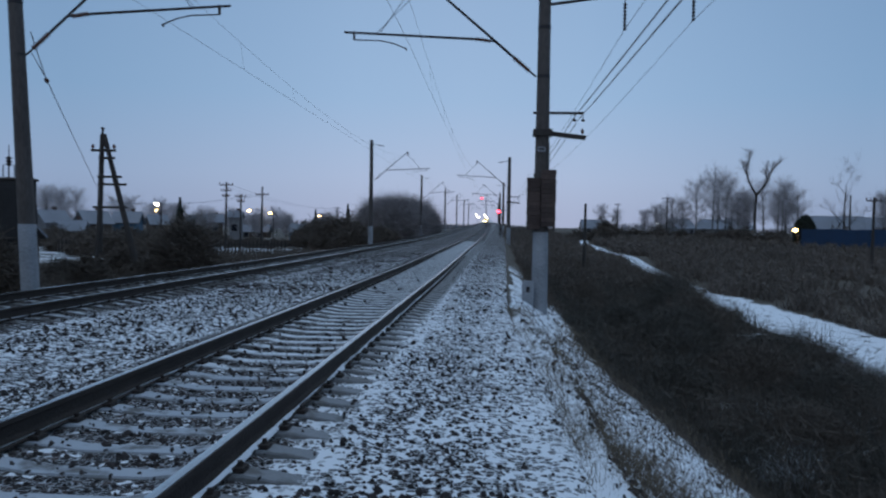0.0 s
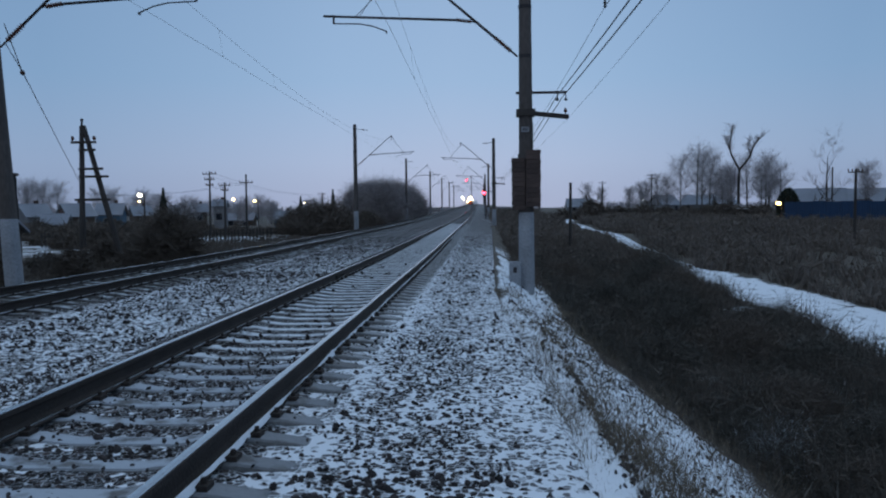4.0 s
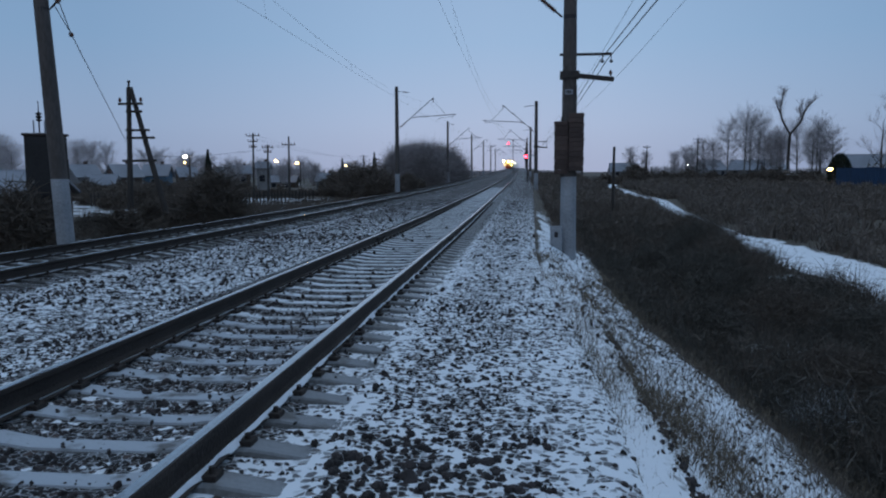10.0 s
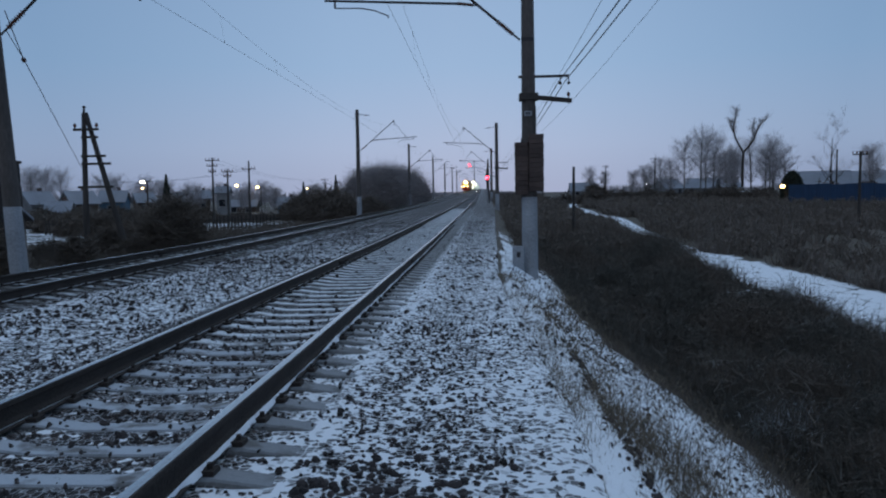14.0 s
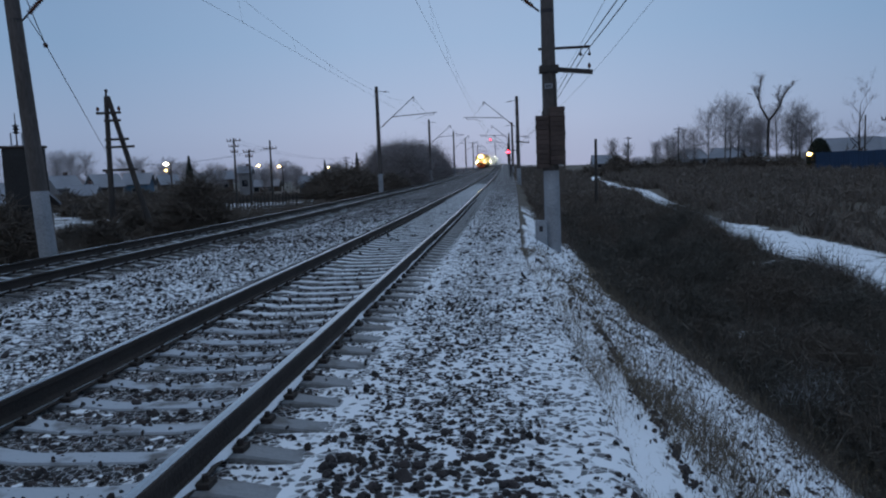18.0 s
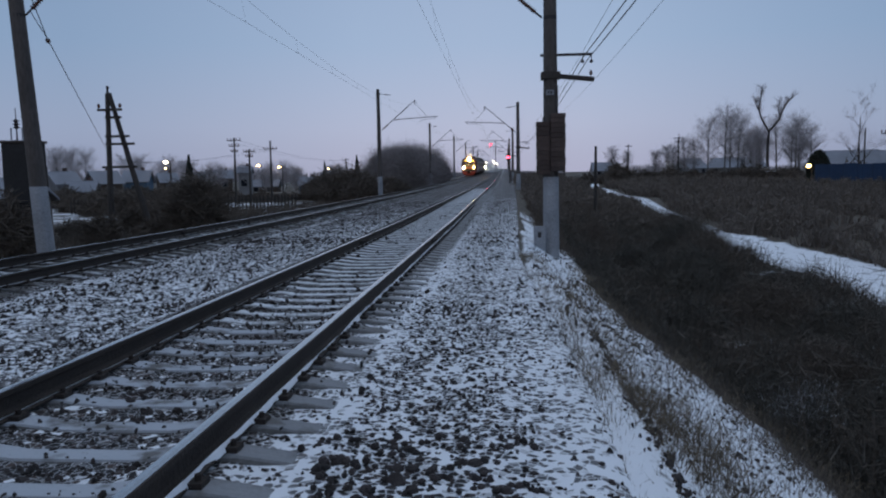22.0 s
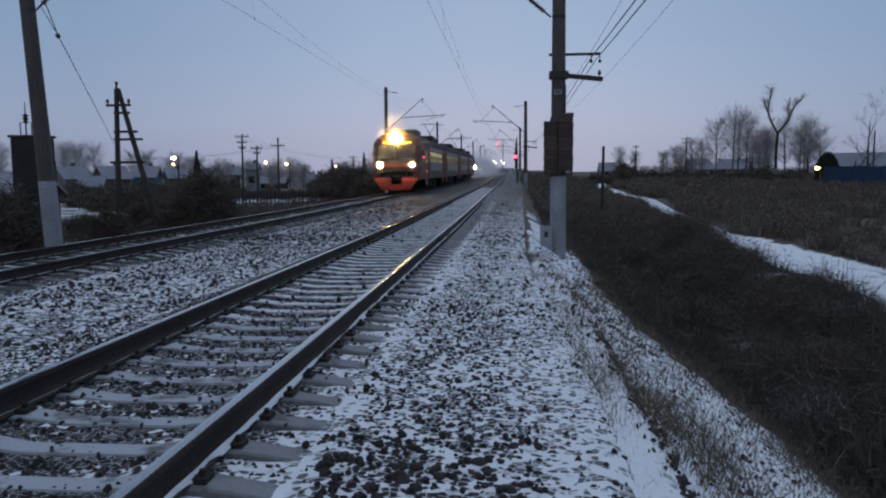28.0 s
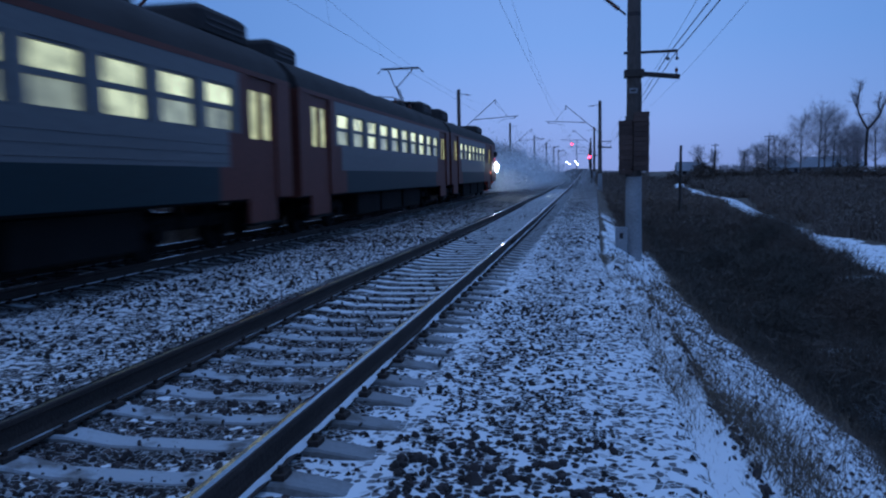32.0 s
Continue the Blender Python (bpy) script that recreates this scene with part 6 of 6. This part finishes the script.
    if panto is not None:
        pantograph(car, panto, True)
        for dy in (1.6, 2.3, 3.0) if panto < 0 else (-1.6, -2.3, -3.0):
            for sx in (-0.5, 0.5):
                ins = Build()
                sheds(ins, (sx, panto + dy, 4.24), (0, 0, 1), 0.34, 0.08, 4)
                part("roof_insulator", ins, CERAMIC, car)
        part("roof_cable", Build().line([(0.5, panto - math.copysign(1.0, panto), 4.58), (0.5, panto - math.copysign(3.4, panto), 4.58), (0.3, panto - math.copysign(5.5, panto), 4.42)], 0.02), IRON, car)
    if cab:
        part("side_marker", Build().soft((HALF + 0.005, f * -5.7, 1.54), (0.05, 0.46, 0.15), 0.015), MARKER, car, "glowing orange side marker")
        def face(z):
            return f * (-9.78 + rake(z))

        def ring(k, y, m):
            return [(x * k, f * (y + m * rake(z)), 2.3 + (z - 2.3) * (k if z > 2.3 else 1)) for x, z in SECTION[::f]]
        part("cab_shell", Build().loft([ring(1.0, -8.5, 0.0), ring(1.0, -8.95, 0.25), ring(0.985, -9.45, 0.75), ring(0.95, -9.68, 0.96), ring(0.89, -9.78, 1.0)]), MAROON, car, "rounded red-brown driver's cab", True)

        def plate_on(x0, x1, z0, z1, off, bld=None):
            bld = bld or Build()
            zs = [z0 + (z1 - z0) * i / 4 for i in range(5)]
            rings = []
            for z in zs:
                q = [(x0, face(z) - f * off, z), (x1, face(z) - f * off, z), (x1, face(z) + f * 0.03, z), (x0, face(z) + f * 0.03, z)]
                rings.append(q[::f])
            return bld.loft(rings)
        for x0, x1 in ((-1.32, -0.04), (0.04, 1.32)):
            ws = part("windscreen", plate_on(x0, x1, 2.42, 3.42, 0.012), GLASS, car, "dark sloping windscreen")
            m = (x0 + x1) / 2
            part("wiper", Build().tube((m, face(2.4) - f * 0.04, 2.36), (m + 0.42, face(3.0) - f * 0.03, 3.0), 0.012, n=5), IRON, ws)
        part("windscreen_surround", plate_on(-1.42, 1.42, 2.32, 2.40, 0.02, plate_on(-1.42, 1.42, 3.44, 3.49, 0.02)), MAROON, car)
        part("route_board", plate_on(-1.0, 1.0, 3.52, 3.62, 0.02), ROUTE if f == 1 else GLASS, car, "glowing yellow route board" if f == 1 else "dark route board")
        part("number_bar", plate_on(-0.45, 0.45, 2.20, 2.28, 0.015), PAINT, car, "pale bars on the cab front")
        part("orange_band", plate_on(-0.86, 0.86, 1.86, 2.10, 0.02), STRIPE, car, "orange-red band between the headlights")
        part("grille", plate_on(-1.2, 1.2, 1.16, 1.52, 0.03), UNDER, car, "dark lower grille")
        part("searchlight_housing", Build().lathe((0, face(3.86) + f * 0.25, 3.86), (0, -f, 0), [(0, 0.25), (0.25, 0.37), (0.34, 0.37), (0.34, 0.34), (0.3, 0.33)], 18), MAROON, car, smooth=True)
        part("searchlight", Build().lathe((0, face(3.86) - f * 0.02, 3.86), (0, -f, 0), [(0, 0.33), (0.05, 0.30), (0.12, 0.15)], 18), MAIN if f == 1 else GLASS, car, "blazing warm searchlight" if f == 1 else "unlit searchlight", True)
        for sx in (-1, 1):
            part("headlight_housing", Build().lathe((sx * 1.15, face(1.98) + f * 0.12, 1.98), (0, -f, 0), [(0, 0.21), (0.14, 0.225), (0.18, 0.215), (0.14, 0.19)], 16), IRON, car, smooth=True)
            part("headlight", Build().lathe((sx * 1.15, face(1.98) - f * 0.01, 1.98), (0, -f, 0), [(0, 0.16 - 0.03 * sx), (0.04, 0.145 - 0.03 * sx), (0.07, 0.06)], 16), HEAD if f == 1 else GLASS, car, "shining round headlight" if f == 1 else "unlit round headlight", True)
        if f == -1:
            part("corner_lamp", Build().lathe((1.60, 9.1, 1.92), (1, -0.35, 0), [(-0.12, 0.26), (0.05, 0.36), (0.16, 0.33), (0.26, 0.15)], 14), TAIL, car, "blazing white corner lamp", True)
        bl = Build()
        rows = [(0.22, 1.0, -9.98), (0.45, 1.12, -10.05), (0.85, 1.42, -10.02), (1.08, 1.62, -9.9)]
        for x_in, x_out in ((0.42, 1.0), (-1.0, -0.42)):
            rings = []
            for z, hw, y in rows:
                k0 = x_in if x_in > 0 else -hw
                k1 = hw if x_in > 0 else x_out
                q = [(k0, f * y, z), (k1, f * (y + 0.06), z), (k1, f * (y + 0.5), z), (k0, f * (y + 0.5), z)]
                rings.append(q[::f])
            bl.loft(rings)
        bl.loft([[(x, f * y, z) for x, y in ((-0.45, -10.0), (0.45, -10.0), (0.45, -9.6), (-0.45, -9.6))[::f]] for z in (0.22, 0.62)])
        part("bumper", bl, STRIPE, car, "bright orange-red snow plough skirt")
        part("coupler", Build().soft((0, f * -9.95, 0.98), (0.42, 0.5, 0.4), 0.06).soft((0, f * -9.75, 1.0), (0.7, 0.3, 0.5), 0.05), UNDER, car, "black automatic coupler")
        for sx in (-1, 1):
            part("mirror", Build().soft((sx * 1.82, f * -8.55, 2.85), (0.16, 0.08, 0.34), 0.02).tube((sx * 1.72, f * -8.5, 2.7), (sx * 1.82, f * -8.55, 2.75), 0.012, n=5), IRON, car)
            part("cab_side_window", Build().box((sx * 1.744, f * -8.0, 2.75), (0.02, 0.75, 0.7)), GLASS, car)
        for sx in (-1, 1):
            part("handrail", Build().line([(sx * 1.2, face(2.2) - f * 0.08, 2.2), (sx * 0.9, face(2.2) - f * 0.1, 2.2), (sx * 0.9, face(1.7) - f * 0.1, 1.7)], 0.012), IRON, car)
    return car


VENT_CAB = ((-5.2, 2.2, 2.6, 4.08, 0.55), (7.4, 2.0, 2.2, 4.12, 0.62), (9.1, 1.0, 0.7, 4.2, 0.42), (2.0, 1.2, 1.4, 4.24, 0.16), (-1.2, 1.2, 1.4, 4.24, 0.16))
VENT_MID = ((-8.6, 1.9, 1.7, 4.1, 0.55), (8.4, 2.0, 2.2, 4.1, 0.62), (2.6, 1.2, 1.5, 4.24, 0.16), (-1.0, 1.2, 1.5, 4.24, 0.16), (5.4, 1.2, 1.0, 4.2, 0.36))
COACHES = [coach("cab_coach", "leading train coach with red-brown cab, blazing lamps and lit windows", True, 1, VENT_CAB),
           coach("train_coach", "grey-green coach with red-brown doors, lit windows and raised pantograph", False, 1, VENT_MID, -6.7),
           coach("train_coach", "grey and dark green coach with red-brown doors, lit windows and pantograph", False, 1, VENT_MID, 7.4),
           coach("cab_coach", "last coach with a rounded cab and a lamp at its corner", True, -1, VENT_CAB)]

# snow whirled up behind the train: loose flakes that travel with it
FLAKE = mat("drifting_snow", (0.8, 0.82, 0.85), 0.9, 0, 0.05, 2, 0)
# thin flakes that pass lamp light on, for the added halo at the lamps
HALO_FLAKE = bpy.data.materials.new("halo_flakes")
HALO_FLAKE.use_nodes = True
mn, ml = HALO_FLAKE.node_tree.nodes, HALO_FLAKE.node_tree.links
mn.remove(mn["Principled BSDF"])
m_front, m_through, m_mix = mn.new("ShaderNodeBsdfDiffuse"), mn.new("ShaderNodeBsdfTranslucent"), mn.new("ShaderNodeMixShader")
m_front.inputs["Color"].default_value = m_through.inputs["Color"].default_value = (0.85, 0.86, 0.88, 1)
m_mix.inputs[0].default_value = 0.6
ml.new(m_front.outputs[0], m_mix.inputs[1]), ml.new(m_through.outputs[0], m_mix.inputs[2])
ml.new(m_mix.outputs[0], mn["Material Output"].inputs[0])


def flakes(label, count, seed, place, small=0.016, large=0.044, material=FLAKE):
    """Loose flakes, each at the point that place() gives for a random source."""
    g = random.Random(seed)
    vs, fs = [], []
    for k in range(count):
        p = place(g)
        r = g.uniform(small, large)
        for _ in range(3):
            vs.append((p[0] + g.gauss(0, r), p[1] + g.gauss(0, r), p[2] + g.gauss(0, r)))
        fs.append((3 * k, 3 * k + 1, 3 * k + 2))
    me = bpy.data.meshes.new("loose_flakes")
    me.from_pydata(vs, [], fs)
    me.materials.append(material)
    return tagged(new("loose_flakes", me), label, "snow", kind="stuff")


def wake(g):
    k = g.random()
    return g.gauss(0, 1.5 + 1.3 * k), 26 * k, 0.1 + abs(g.gauss(0, 1.0 + 1.2 * k))


def halo_spot(g):
    """Round the searchlight and the two headlights, thinning out with distance: an added halo."""
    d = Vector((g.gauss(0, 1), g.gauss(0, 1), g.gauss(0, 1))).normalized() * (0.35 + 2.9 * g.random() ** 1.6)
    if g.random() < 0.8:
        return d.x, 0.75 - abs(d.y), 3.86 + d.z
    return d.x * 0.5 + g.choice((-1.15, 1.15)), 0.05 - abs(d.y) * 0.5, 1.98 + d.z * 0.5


WAKE = [flakes("cloud of fine powder snow whirled up behind the train", n, 5 + i, wake) for i, n in enumerate((110000, 90000, 50000))]
# flakes added at the lamps; lit by them, they imitate lens glow
LAMP_HALO = flakes("flakes added around the train lamps to give them a halo", 90000, 9, halo_spot, 0.004, 0.008, HALO_FLAKE)


def place_on_line(y):
    """A pose on the far track, tilted with its slope."""
    return pose(bend(FAR_U, y), y, rise(y), math.degrees(math.atan((rise(y + 9) - rise(y - 9)) / 18)), 0, math.degrees(SLANT))


def front(t):
    """Where the nose of the train is: it comes on at 23 m/s far off and passes at 19.6 m/s."""
    s = 29.0 - t
    return 34.3 + (19.7 * s + 0.10 * s * s if s > 0 else 19.85 * s + 0.15 * s * s)


def motions():
    """The train runs towards the camera and past it."""
    times = [0.5 * i for i in range(65)]
    for i, car in enumerate(COACHES):
        walk(car, [(t, place_on_line(front(t) + 10.05 + 20.25 * i)) for t in times])
    for i, cloud in enumerate(WAKE):
        walk(cloud, [(t, place_on_line(front(t) + 81.2 + 26 * i)) for t in times])
    walk(LAMP_HALO, [(t, place_on_line(front(t))) for t in times])


motions()
